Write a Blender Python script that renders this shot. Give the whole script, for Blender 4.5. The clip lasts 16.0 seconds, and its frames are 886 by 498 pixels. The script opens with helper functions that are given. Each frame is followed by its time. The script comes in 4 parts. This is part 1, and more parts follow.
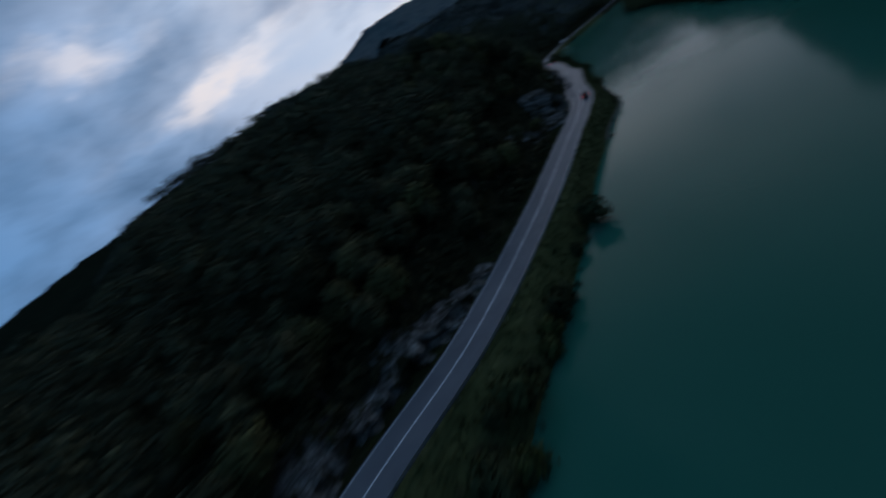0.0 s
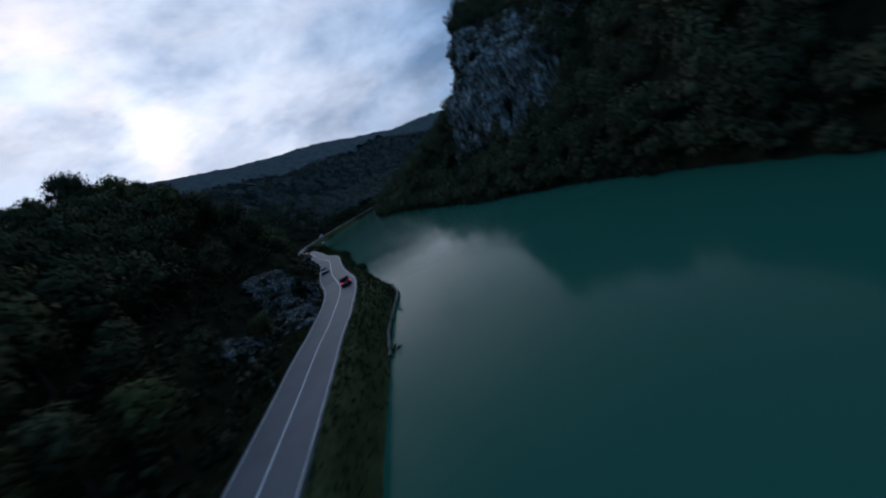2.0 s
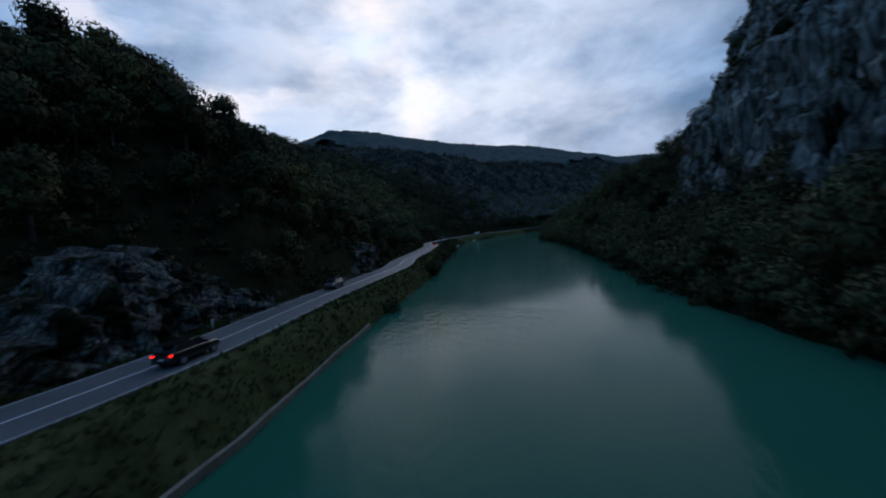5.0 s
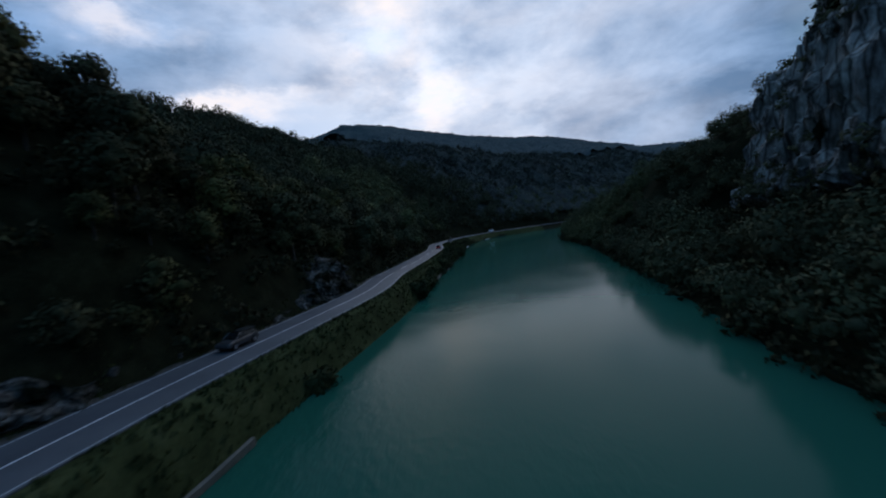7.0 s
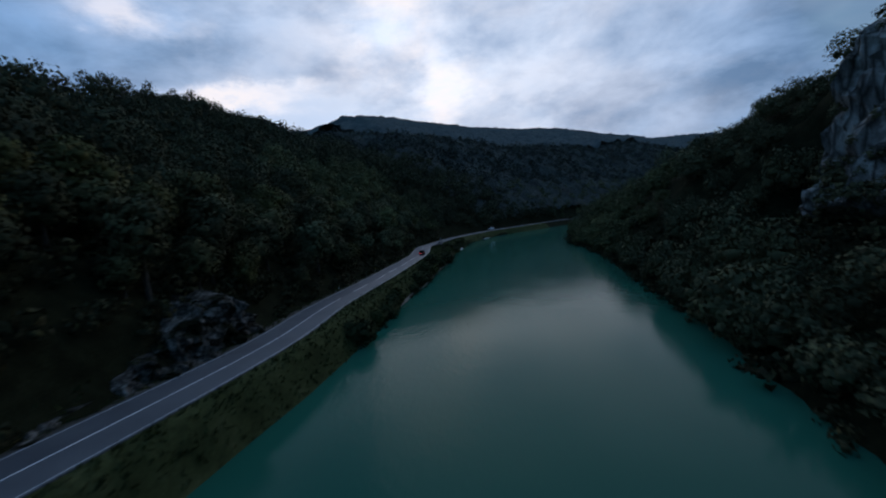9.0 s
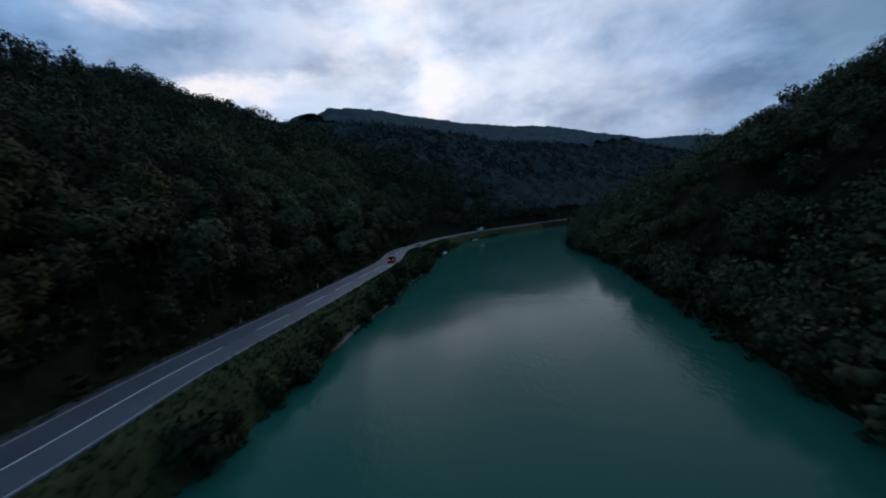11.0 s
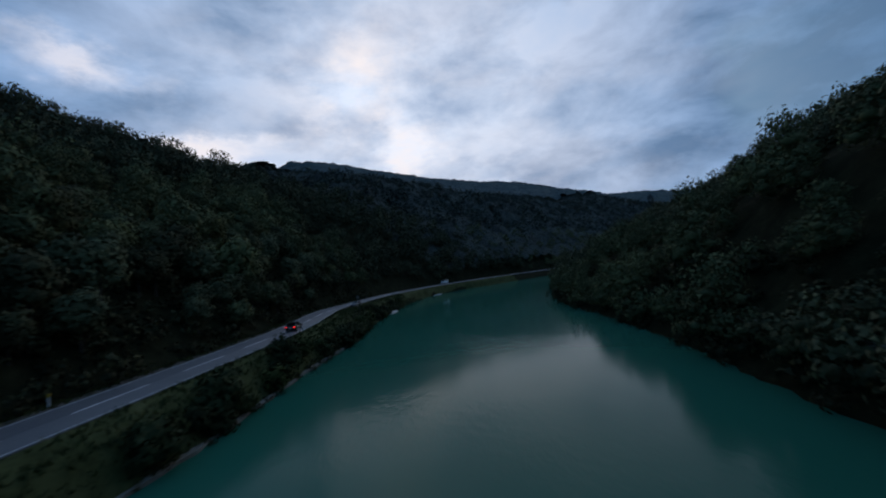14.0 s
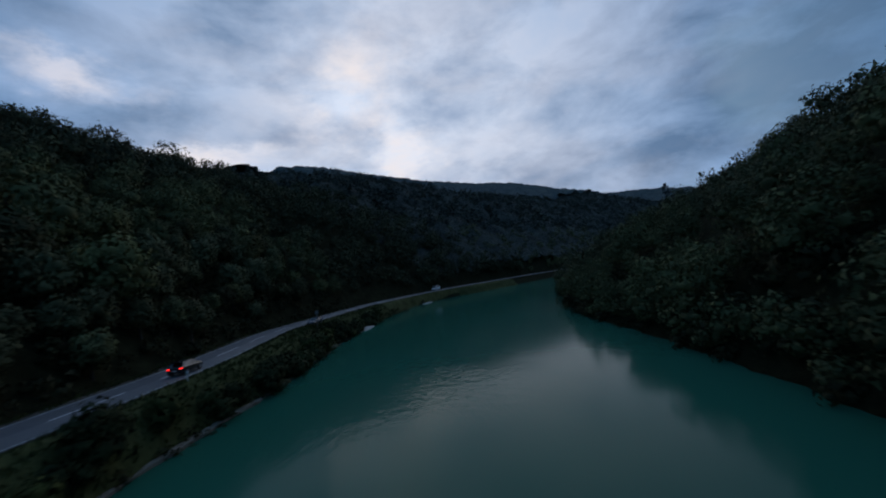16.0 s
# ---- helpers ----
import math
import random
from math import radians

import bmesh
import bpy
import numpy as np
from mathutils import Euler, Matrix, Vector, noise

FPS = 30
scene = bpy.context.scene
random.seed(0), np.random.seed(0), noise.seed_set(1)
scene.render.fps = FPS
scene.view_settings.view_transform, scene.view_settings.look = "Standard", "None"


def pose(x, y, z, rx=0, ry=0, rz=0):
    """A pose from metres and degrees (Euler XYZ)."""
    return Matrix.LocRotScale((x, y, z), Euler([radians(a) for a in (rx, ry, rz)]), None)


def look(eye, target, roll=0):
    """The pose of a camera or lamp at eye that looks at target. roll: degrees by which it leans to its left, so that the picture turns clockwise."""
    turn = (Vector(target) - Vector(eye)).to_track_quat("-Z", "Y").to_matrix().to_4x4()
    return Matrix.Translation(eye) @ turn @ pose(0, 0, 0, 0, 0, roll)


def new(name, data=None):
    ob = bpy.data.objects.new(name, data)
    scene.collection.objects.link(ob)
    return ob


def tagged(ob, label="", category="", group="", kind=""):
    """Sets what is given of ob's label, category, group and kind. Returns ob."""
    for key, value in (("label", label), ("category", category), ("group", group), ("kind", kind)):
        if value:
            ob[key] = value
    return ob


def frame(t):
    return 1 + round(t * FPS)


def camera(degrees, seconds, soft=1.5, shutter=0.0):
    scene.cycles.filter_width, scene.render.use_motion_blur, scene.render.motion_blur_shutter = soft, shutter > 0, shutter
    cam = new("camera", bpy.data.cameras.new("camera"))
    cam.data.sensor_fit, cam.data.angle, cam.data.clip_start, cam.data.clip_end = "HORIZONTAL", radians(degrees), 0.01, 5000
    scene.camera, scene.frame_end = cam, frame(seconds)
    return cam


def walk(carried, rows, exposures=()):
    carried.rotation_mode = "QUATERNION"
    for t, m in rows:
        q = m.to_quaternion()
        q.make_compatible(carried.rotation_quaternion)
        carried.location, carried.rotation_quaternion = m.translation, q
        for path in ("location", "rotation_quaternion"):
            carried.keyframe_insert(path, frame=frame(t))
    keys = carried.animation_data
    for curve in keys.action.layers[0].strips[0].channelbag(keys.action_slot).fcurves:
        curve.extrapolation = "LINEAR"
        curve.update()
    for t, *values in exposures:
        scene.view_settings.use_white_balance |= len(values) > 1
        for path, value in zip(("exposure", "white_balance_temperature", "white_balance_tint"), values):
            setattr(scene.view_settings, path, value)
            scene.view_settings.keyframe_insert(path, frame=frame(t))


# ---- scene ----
# ---- camera ----
cam = camera(95.98, 16.0, soft=2.0, shutter=0.8)
ROWS = [
    (0.0, -0.37, -0.11, 22.21, 69.53, 35.08, -2.22),
    (0.5, 0.32, 12.71, 20.70, 64.40, 36.68, -23.85),
    (1.0, 2.80, 24.97, 18.26, 62.88, 38.01, -43.20),
    (1.5, 6.75, 34.89, 14.98, 70.94, 33.50, -43.63),
    (2.0, 12.77, 44.32, 12.52, 77.30, 26.50, -38.72),
    (2.5, 20.56, 51.60, 10.17, 82.60, 19.68, -33.02),
    (3.0, 28.75, 58.79, 8.33, 85.35, 10.85, -25.96),
    (3.5, 35.45, 66.11, 7.50, 85.99, 7.88, -23.61),
    (4.0, 41.58, 72.97, 7.18, 86.41, 4.20, -18.79),
    (4.5, 46.94, 79.39, 7.48, 86.69, 3.99, -13.83),
    (5.0, 51.23, 85.45, 7.91, 86.90, 5.01, -9.84),
    (5.2, 52.81, 87.82, 8.07, 87.10, 4.74, -8.33),
    (7.3, 62.18, 111.44, 10.56, 86.18, 5.77, -7.07),
    (7.5, 63.29, 113.74, 10.88, 86.13, 5.70, -6.83),
    (8.0, 65.99, 119.38, 11.53, 85.77, 5.70, -6.49),
    (8.5, 68.87, 125.08, 11.89, 85.57, 5.58, -6.29),
    (9.0, 71.43, 130.57, 12.23, 85.38, 5.48, -6.22),
    (9.2, 72.41, 132.83, 12.37, 85.65, 5.07, -6.27),
    (11.3, 79.52, 160.62, 11.75, 84.96, 4.54, -7.87),
    (11.5, 80.17, 163.33, 11.58, 85.18, 4.63, -8.33),
    (12.0, 81.71, 170.10, 11.10, 86.68, 4.36, -9.06),
    (12.5, 83.10, 176.71, 10.38, 88.48, 4.20, -9.78),
    (13.0, 84.96, 182.55, 9.55, 90.46, 4.23, -10.31),
    (13.5, 87.21, 188.21, 8.81, 92.06, 4.40, -11.22),
    (14.0, 89.63, 193.31, 8.30, 92.74, 5.31, -11.82),
    (14.5, 91.69, 198.98, 8.15, 93.09, 5.29, -11.69),
    (15.0, 93.64, 204.67, 8.01, 93.16, 6.45, -12.19),
    (15.5, 95.68, 210.14, 7.88, 93.23, 6.70, -12.14),
    (16.0, 97.72, 215.49, 7.80, 93.38, 6.69, -12.12),
]
walk(cam, [(t, pose(x, y, z, rx, ry, rz)) for t, x, y, z, rx, ry, rz in ROWS],
     exposures=[(0.0, -0.3), (1.0, -0.1), (2.0, 0.08), (3.5, 0.05), (5.0, 0.0), (9.0, -0.03), (13.0, -0.07), (16.0, -0.28)])

# ---- sky and light ----
SUN_AZ, SUN_EL = radians(38.0), radians(24.0)
SUN_DIR = Vector((math.sin(SUN_AZ) * math.cos(SUN_EL), math.cos(SUN_AZ) * math.cos(SUN_EL), math.sin(SUN_EL)))
THIN = Vector((0.149, 0.939, 0.309))  # where the clouds are thinnest


class Nodes:
    """A small helper for building node trees."""

    def __init__(self, tree):
        self.tree = tree

    def add(self, kind):
        return self.tree.nodes.new(kind)

    def link(self, a, b):
        self.tree.links.new(a, b)

    def put(self, socket, value):
        if isinstance(value, bpy.types.NodeSocket):
            self.link(value, socket)
        else:
            socket.default_value = value

    def math(self, op, a, b=0.0, clamp=False):
        node = self.add("ShaderNodeMath")
        node.operation, node.use_clamp = op, clamp
        self.put(node.inputs[0], a)
        self.put(node.inputs[1], b)
        return node.outputs[0]

    def vec(self, op, a, b=(0, 0, 0)):
        node = self.add("ShaderNodeVectorMath")
        node.operation = op
        self.put(node.inputs[0], a)
        self.put(node.inputs[1], b)
        return node

    def noise(self, vector, scale, detail=4.0, rough=0.55, distort=0.0):
        node = self.add("ShaderNodeTexNoise")
        self.put(node.inputs["Vector"], vector)
        node.inputs["Scale"].default_value = scale
        node.inputs["Detail"].default_value = detail
        node.inputs["Roughness"].default_value = rough
        node.inputs["Distortion"].default_value = distort
        return node.outputs["Fac"]

    def ramp(self, fac, *stops):
        node = self.add("ShaderNodeValToRGB")
        self.put(node.inputs[0], fac)
        els = node.color_ramp.elements
        while len(els) < len(stops):
            els.new(0.5)
        for el, (pos, col) in zip(els, stops):
            el.position = pos
            el.color = (*col, 1) if len(col) == 3 else col
        return node.outputs[0]

    def mix(self, fac, a, b, blend="MIX"):
        node = self.add("ShaderNodeMix")
        node.data_type, node.blend_type = "RGBA", blend
        self.put(node.inputs[0], fac)
        for socket, value in ((node.inputs[6], a), (node.inputs[7], b)):
            self.put(socket, (*value, 1) if isinstance(value, tuple) and len(value) == 3 else value)
        return node.outputs[2]


def build_world():
    world = bpy.data.worlds.new("dusk_sky")
    world.use_nodes = True
    scene.world = world
    world.node_tree.nodes.clear()
    n = Nodes(world.node_tree)
    way = n.add("ShaderNodeTexCoord").outputs["Generated"]
    way = n.vec("NORMALIZE", way).outputs[0]
    sep = n.add("ShaderNodeSeparateXYZ")
    n.link(way, sep.inputs[0])
    up = n.math("MAXIMUM", sep.outputs[2], 0.0)
    flat = n.vec("MULTIPLY", way, (1.0, 1.0, 2.0)).outputs[0]
    broad = n.noise(flat, 1.75, 3.0, 0.5, 0.3)
    fine = n.noise(flat, 5.6, 7.0, 0.58, 0.2)
    cover = n.math("ADD", n.math("MULTIPLY", broad, 0.52), n.math("MULTIPLY", fine, 0.48))
    # brightness of the cloud layer round the hidden sun
    near = n.math("MAXIMUM", n.vec("DOT_PRODUCT", way, tuple(THIN)).outputs["Value"], 0.0)
    lobe = n.math("POWER", near, 5.5)
    cloud_dark = n.mix(lobe, (0.050, 0.140, 0.285), (0.29, 0.41, 0.63))
    cloud_light = n.mix(lobe, (0.15, 0.37, 0.74), (0.90, 0.99, 1.17))
    # the large cloud masses, with ragged edges
    rag = n.add("ShaderNodeTexNoise")
    n.link(flat, rag.inputs["Vector"])
    rag.inputs["Scale"].default_value, rag.inputs["Detail"].default_value, rag.inputs["Roughness"].default_value = 7.5, 7.0, 0.62
    torn = n.vec("ADD", way, n.vec("MULTIPLY", n.vec("SUBTRACT", rag.outputs["Color"], (0.5, 0.5, 0.5)).outputs[0], (0.24, 0.24, 0.15)).outputs[0]).outputs[0]

    def mass(az, el, wide, tall, lean=0.0):
        az, el = radians(az), radians(el)
        mid = Vector((math.sin(az) * math.cos(el), math.cos(az) * math.cos(el), math.sin(el)))
        east = Vector((math.cos(az), -math.sin(az), 0))
        top = east.cross(mid) * -1
        east, top = east * math.cos(lean) + top * math.sin(lean), top * math.cos(lean) - east * math.sin(lean)
        a = n.math("DIVIDE", n.vec("DOT_PRODUCT", torn, tuple(east)).outputs["Value"], math.sin(radians(wide)))
        b = n.math("DIVIDE", n.math("SUBTRACT", n.vec("DOT_PRODUCT", torn, tuple(top)).outputs["Value"], 0.0), math.sin(radians(tall)))
        d = n.math("ADD", n.math("MULTIPLY", a, a), n.math("MULTIPLY", b, b))
        return n.math("POWER", 2.718, n.math("MULTIPLY", d, -1.0))

    lum = n.ramp(cover, (0.40, (0, 0, 0)), (0.60, (1, 1, 1)))
    core = n.math("MAXIMUM", mass(7.5, 18, 3.6, 5.0), n.math("MULTIPLY", mass(2, 25, 6, 4.5, -0.5), 0.75))
    streak = n.math("MAXIMUM", mass(-20, 16.8, 9, 1.5, -0.14), n.math("MULTIPLY", mass(-28, 24.5, 6, 1.6, 0.1), 0.7))
    veil = n.math("MAXIMUM", mass(-8, 20.5, 7.5, 3.2, 0.12), n.math("MAXIMUM", mass(40, 12, 12, 2.6), mass(24, 13, 9, 2.4)))
    lum = n.math("SUBTRACT", n.math("ADD", n.math("MULTIPLY", lum, 0.78), n.math("MULTIPLY", n.math("ADD", core, streak), 0.55)), n.math("MULTIPLY", veil, 0.45), clamp=True)
    cloud = n.mix(lum, cloud_dark, cloud_light)
    rift = n.ramp(n.noise(flat, 3.9, 6.0, 0.58, 0.2), (0.38, (0, 0, 0)), (0.58, (1, 1, 1)))
    glow = n.math("MULTIPLY", n.math("ADD", n.math("MULTIPLY", lobe, 0.22), n.math("MAXIMUM", core, n.math("MULTIPLY", streak, 0.7))), rift, clamp=True)
    cloud = n.mix(glow, cloud, (1.10, 1.00, 0.99))
    sky = n.add("ShaderNodeTexSky")
    sky.sky_type, sky.sun_disc, sky.sun_elevation, sky.sun_rotation = "NISHITA", False, SUN_EL, SUN_AZ
    blue = n.vec("MULTIPLY", sky.outputs[0], (0.032, 0.050, 0.066)).outputs[0]
    gap = n.ramp(broad, (0.38, (1, 1, 1)), (0.48, (0, 0, 0)))
    hue = n.mix(n.math("MULTIPLY", gap, 0.18), cloud, blue)
    # haze low down
    low = n.math("POWER", n.math("SUBTRACT", 1.0, up, clamp=True), 9.0)
    hue = n.mix(n.math("MULTIPLY", low, 0.30), hue, (0.33, 0.39, 0.52))
    back = n.add("ShaderNodeBackground")
    n.link(hue, back.inputs[0])
    back.inputs[1].default_value = 1.0
    out = n.add("ShaderNodeOutputWorld")
    n.link(back.outputs[0], out.inputs[0])


build_world()
sun_data = bpy.data.lights.new("sun", "SUN")
sun_data.energy, sun_data.angle, sun_data.color = 0.5, radians(80), (1.0, 0.95, 0.93)
sun = new("sun", sun_data)
sun.matrix_world = look(SUN_DIR * 900, (0, 0, 0))

# ---- materials ----


def material(name, tones, scale=1.0, rough=0.8, bump=0.3, relief=0.12, metal=0.0, fine=9.0, spec=0.3, vary=0.0, island=0.0, coat=0.0, stain=None, crack=0.0, upright=1.0):
    """A surface with broad and fine variation between tones, in world metres."""
    mat = bpy.data.materials.new(name)
    mat.use_nodes = True
    n = Nodes(mat.node_tree)
    bsdf = mat.node_tree.nodes["Principled BSDF"]
    place = n.add("ShaderNodeNewGeometry").outputs["Position"]
    if upright != 1.0:
        place = n.vec("MULTIPLY", place, (1.0, 1.0, upright)).outputs[0]
    broad = n.noise(place, scale, 4.0, 0.6, 0.2)
    small = n.noise(place, scale * fine, 5.0, 0.65)
    both = n.math("ADD", n.math("MULTIPLY", broad, 0.6), n.math("MULTIPLY", small, 0.4))
    step = 1.0 / max(len(tones) - 1, 1)
    hue = n.ramp(both, *[(0.32 + 0.36 * i * step, c) for i, c in enumerate(tones)])
    if stain:
        hue = n.mix(n.ramp(n.noise(place, stain[1], 5.0, 0.6, 0.4), (stain[2], (0, 0, 0)), (stain[2] + 0.12, (1, 1, 1))), hue, stain[0])
    if crack:
        vor = n.add("ShaderNodeTexVoronoi")
        vor.feature = "DISTANCE_TO_EDGE"
        n.link(n.vec("ADD", n.vec("MULTIPLY", place, (1.0, 1.0, 0.45)).outputs[0], n.vec("MULTIPLY", n.add("ShaderNodeTexNoise").outputs["Color"], (0.6, 0.6, 0.6)).outputs[0]).outputs[0], vor.inputs["Vector"])
        vor.inputs["Scale"].default_value = crack
        hue = n.mix(1.0, hue, n.ramp(vor.outputs["Distance"], (0.0, (0.22, 0.22, 0.22)), (0.14, (1, 1, 1))), "MULTIPLY")
    if vary or island:
        rnd = n.add("ShaderNodeObjectInfo").outputs["Random"] if vary else n.add("ShaderNodeNewGeometry").outputs["Random Per Island"]
        amount = vary or island
        hue = n.mix(1.0, hue, n.ramp(rnd, (0.0, (1 - amount, 1 - amount, 1 - amount)), (0.55, (1, 1, 1)), (1.0, (1 + amount * 0.9, 1 + amount * 0.75, 1 - amount * 0.3))), "MULTIPLY")
    n.link(hue, bsdf.inputs["Base Color"])
    n.link(n.math("ADD", rough - 0.08, n.math("MULTIPLY", small, 0.16)), bsdf.inputs["Roughness"])
    bsdf.inputs["Metallic"].default_value = metal
    bsdf.inputs["Specular IOR Level"].default_value = spec
    bsdf.inputs["Coat Weight"].default_value = coat
    if bump:
        bm_node = n.add("ShaderNodeBump")
        bm_node.inputs["Strength"].default_value = bump
        bm_node.inputs["Distance"].default_value = relief
        n.link(small, bm_node.inputs["Height"])
        n.link(bm_node.outputs[0], bsdf.inputs["Normal"])
    return mat


def lamp_material(name, color, strength):
    mat = bpy.data.materials.new(name)
    mat.use_nodes = True
    bsdf = mat.node_tree.nodes["Principled BSDF"]
    bsdf.inputs["Base Color"].default_value = (*color, 1)
    bsdf.inputs["Emission Color"].default_value = (*color, 1)
    bsdf.inputs["Emission Strength"].default_value = strength
    bsdf.inputs["Roughness"].default_value = 0.2
    return mat


def water_material():
    mat = bpy.data.materials.new("river_water")
    mat.use_nodes = True
    n = Nodes(mat.node_tree)
    bsdf = mat.node_tree.nodes["Principled BSDF"]
    place = n.add("ShaderNodeNewGeometry").outputs["Position"]
    broad = n.noise(place, 0.018, 3.0, 0.5, 0.6)
    hue = n.ramp(broad, (0.35, (0.015, 0.090, 0.060)), (0.65, (0.018, 0.104, 0.072)))
    n.link(hue, bsdf.inputs["Base Color"])
    stretch = n.vec("MULTIPLY", place, (1.0, 0.55, 1.0)).outputs[0]
    ripple = n.noise(stretch, 1.3, 3.0, 0.6, 0.3)
    swell = n.noise(stretch, 0.10, 2.0, 0.5, 0.2)
    where = n.ramp(n.noise(place, 0.024, 3.0, 0.5), (0.50, (0.05, 0.05, 0.05)), (0.62, (1, 1, 1)))
    height = n.math("ADD", n.math("MULTIPLY", n.math("MULTIPLY", ripple, where), 1.3), n.math("MULTIPLY", swell, 0.5))
    bmp = n.add("ShaderNodeBump")
    bmp.inputs["Strength"].default_value = 0.14
    bmp.inputs["Distance"].default_value = 0.35
    n.link(height, bmp.inputs["Height"])
    n.link(bmp.outputs[0], bsdf.inputs["Normal"])
    bsdf.inputs["Roughness"].default_value = 0.11
    bsdf.inputs["IOR"].default_value = 1.33
    bsdf.inputs["Specular IOR Level"].default_value = 0.075
    bsdf.inputs["Specular Tint"].default_value = (0.45, 0.88, 1.0, 1)
    return mat


M_GROUND = material("forest_floor", [(0.006, 0.007, 0.004), (0.015, 0.016, 0.008), (0.030, 0.030, 0.015)], 0.5, 0.95, 0.8, spec=0.02)
M_GRASS = material("verge_grass", [(0.020, 0.025, 0.010), (0.052, 0.059, 0.023), (0.088, 0.089, 0.040)], 0.35, 0.9, 0.5, spec=0.03, island=0.3)
M_ROAD = material("asphalt", [(0.060, 0.064, 0.073), (0.086, 0.091, 0.102), (0.110, 0.114, 0.124)], 0.22, 0.62, 0.15, fine=30.0, spec=0.45)
M_OLDROAD = material("worn_asphalt", [(0.045, 0.050, 0.060), (0.068, 0.074, 0.086), (0.088, 0.094, 0.104)], 0.22, 0.68, 0.15, fine=30.0, spec=0.4)
M_LINE = material("road_paint", [(0.62, 0.62, 0.62), (0.84, 0.84, 0.84)], 1.2, 0.6, 0.1)
M_OLDLINE = material("worn_road_paint", [(0.30, 0.30, 0.30), (0.58, 0.58, 0.58)], 1.6, 0.7, 0.1)
M_ROCK = material("limestone", [(0.022, 0.020, 0.018), (0.120, 0.111, 0.100), (0.44, 0.405, 0.365)], 0.8, 0.9, 1.0, relief=0.30, fine=4.5, spec=0.05, stain=((0.014, 0.016, 0.008), 0.38, 0.47), crack=1.5, upright=0.5)
M_CLIFF = material("cliff_limestone", [(0.060, 0.055, 0.050), (0.27, 0.250, 0.228), (0.62, 0.575, 0.52)], 0.34, 0.9, 1.0, relief=0.7, fine=5.0, spec=0.05, stain=((0.016, 0.018, 0.010), 0.16, 0.53), crack=0.55, upright=0.3)
M_CONCRETE = material("old_concrete", [(0.10, 0.090, 0.072), (0.22, 0.200, 0.168)], 0.5, 0.9, 0.4)
M_DIRT = material("roadside_dirt", [(0.030, 0.026, 0.021), (0.062, 0.054, 0.044), (0.105, 0.094, 0.078)], 0.9, 0.95, 0.5, relief=0.05)
M_GRAVEL = material("river_gravel", [(0.26, 0.25, 0.23), (0.45, 0.43, 0.40)], 0.9, 0.9, 0.6)
M_STEEL = material("galvanised_steel", [(0.22, 0.23, 0.24), (0.38, 0.39, 0.40)], 0.8, 0.5, 0.1, metal=0.8)
M_DARKSTEEL = material("weathered_dark_steel", [(0.04, 0.042, 0.045), (0.08, 0.082, 0.086)], 0.8, 0.7, 0.1, metal=0.3)
M_BARK = material("bark", [(0.03, 0.025, 0.02), (0.08, 0.068, 0.055)], 2.0, 0.95, 0.6)
M_LEAF = material("foliage", [(0.023, 0.023, 0.013), (0.062, 0.060, 0.031), (0.142, 0.132, 0.062)], 0.16, 0.85, 0.0, fine=4.0, spec=0.05, vary=0.3)
M_WOODS = material("woods_foliage", [(0.028, 0.030, 0.020), (0.058, 0.060, 0.035), (0.104, 0.102, 0.054)], 0.10, 0.85, 0.0, fine=2.5, spec=0.03, island=0.12)
# greyer, paler leaf tones: distance haze put into the colour
M_HAZEWOODS = material("far_foliage_haze_tint", [(0.030, 0.035, 0.034), (0.066, 0.072, 0.064), (0.116, 0.120, 0.098)], 0.07, 0.95, 0.9, relief=2.5, fine=6.0, spec=0.02, island=0.3)
M_BUSH = material("bush_foliage", [(0.014, 0.018, 0.010), (0.038, 0.046, 0.020), (0.078, 0.082, 0.036)], 0.4, 0.85, 0.0, fine=4.0, spec=0.05, vary=0.4)
M_SCRUB = material("scrub_foliage", [(0.014, 0.015, 0.008), (0.040, 0.039, 0.021), (0.082, 0.075, 0.038)], 0.3, 0.9, 0.0, fine=4.0, spec=0.05, island=0.25)
# copy of the woods foliage; its tones take up the banks' difference in light
M_BANKWOODS = material("woods_foliage_bank_light", [(0.038, 0.040, 0.024), (0.082, 0.080, 0.044), (0.152, 0.143, 0.072)], 0.10, 0.85, 0.0, fine=2.5, spec=0.03, island=0.12)
# blue-grey tones paint the haze of distance onto the ridge's leaves
M_HAZERIDGE = material("ridge_foliage_haze_tint", [(0.050, 0.062, 0.074), (0.074, 0.088, 0.098), (0.096, 0.108, 0.110)], 0.05, 0.95, 0.6, relief=2.5, fine=6.0, spec=0.02, island=0.15)
M_LIGHTLEAF = material("light_foliage", [(0.034, 0.038, 0.022), (0.088, 0.094, 0.050), (0.165, 0.168, 0.085)], 0.16, 0.85, 0.0, fine=4.0, spec=0.04, vary=0.25)
M_PALEWOODS = material("waterside_foliage", [(0.044, 0.048, 0.025), (0.098, 0.102, 0.049), (0.176, 0.172, 0.078)], 0.10, 0.85, 0.0, fine=2.5, spec=0.03, island=0.12)
M_WATER = water_material()
M_BLACK = material("black_car_paint", [(0.006, 0.006, 0.007), (0.010, 0.010, 0.012)], 1.0, 0.22, 0.0, spec=0.6, coat=0.6)
M_SILVER = material("silver_car_paint", [(0.30, 0.31, 0.33), (0.36, 0.37, 0.39)], 1.0, 0.3, 0.0, metal=0.5, coat=0.6)
M_REDPAINT = material("red_car_paint", [(0.10, 0.010, 0.009), (0.14, 0.013, 0.011)], 1.0, 0.28, 0.0, coat=0.6)
M_WHITE = material("white_van_paint", [(0.62, 0.62, 0.62), (0.72, 0.72, 0.72)], 1.0, 0.35, 0.0, coat=0.4)
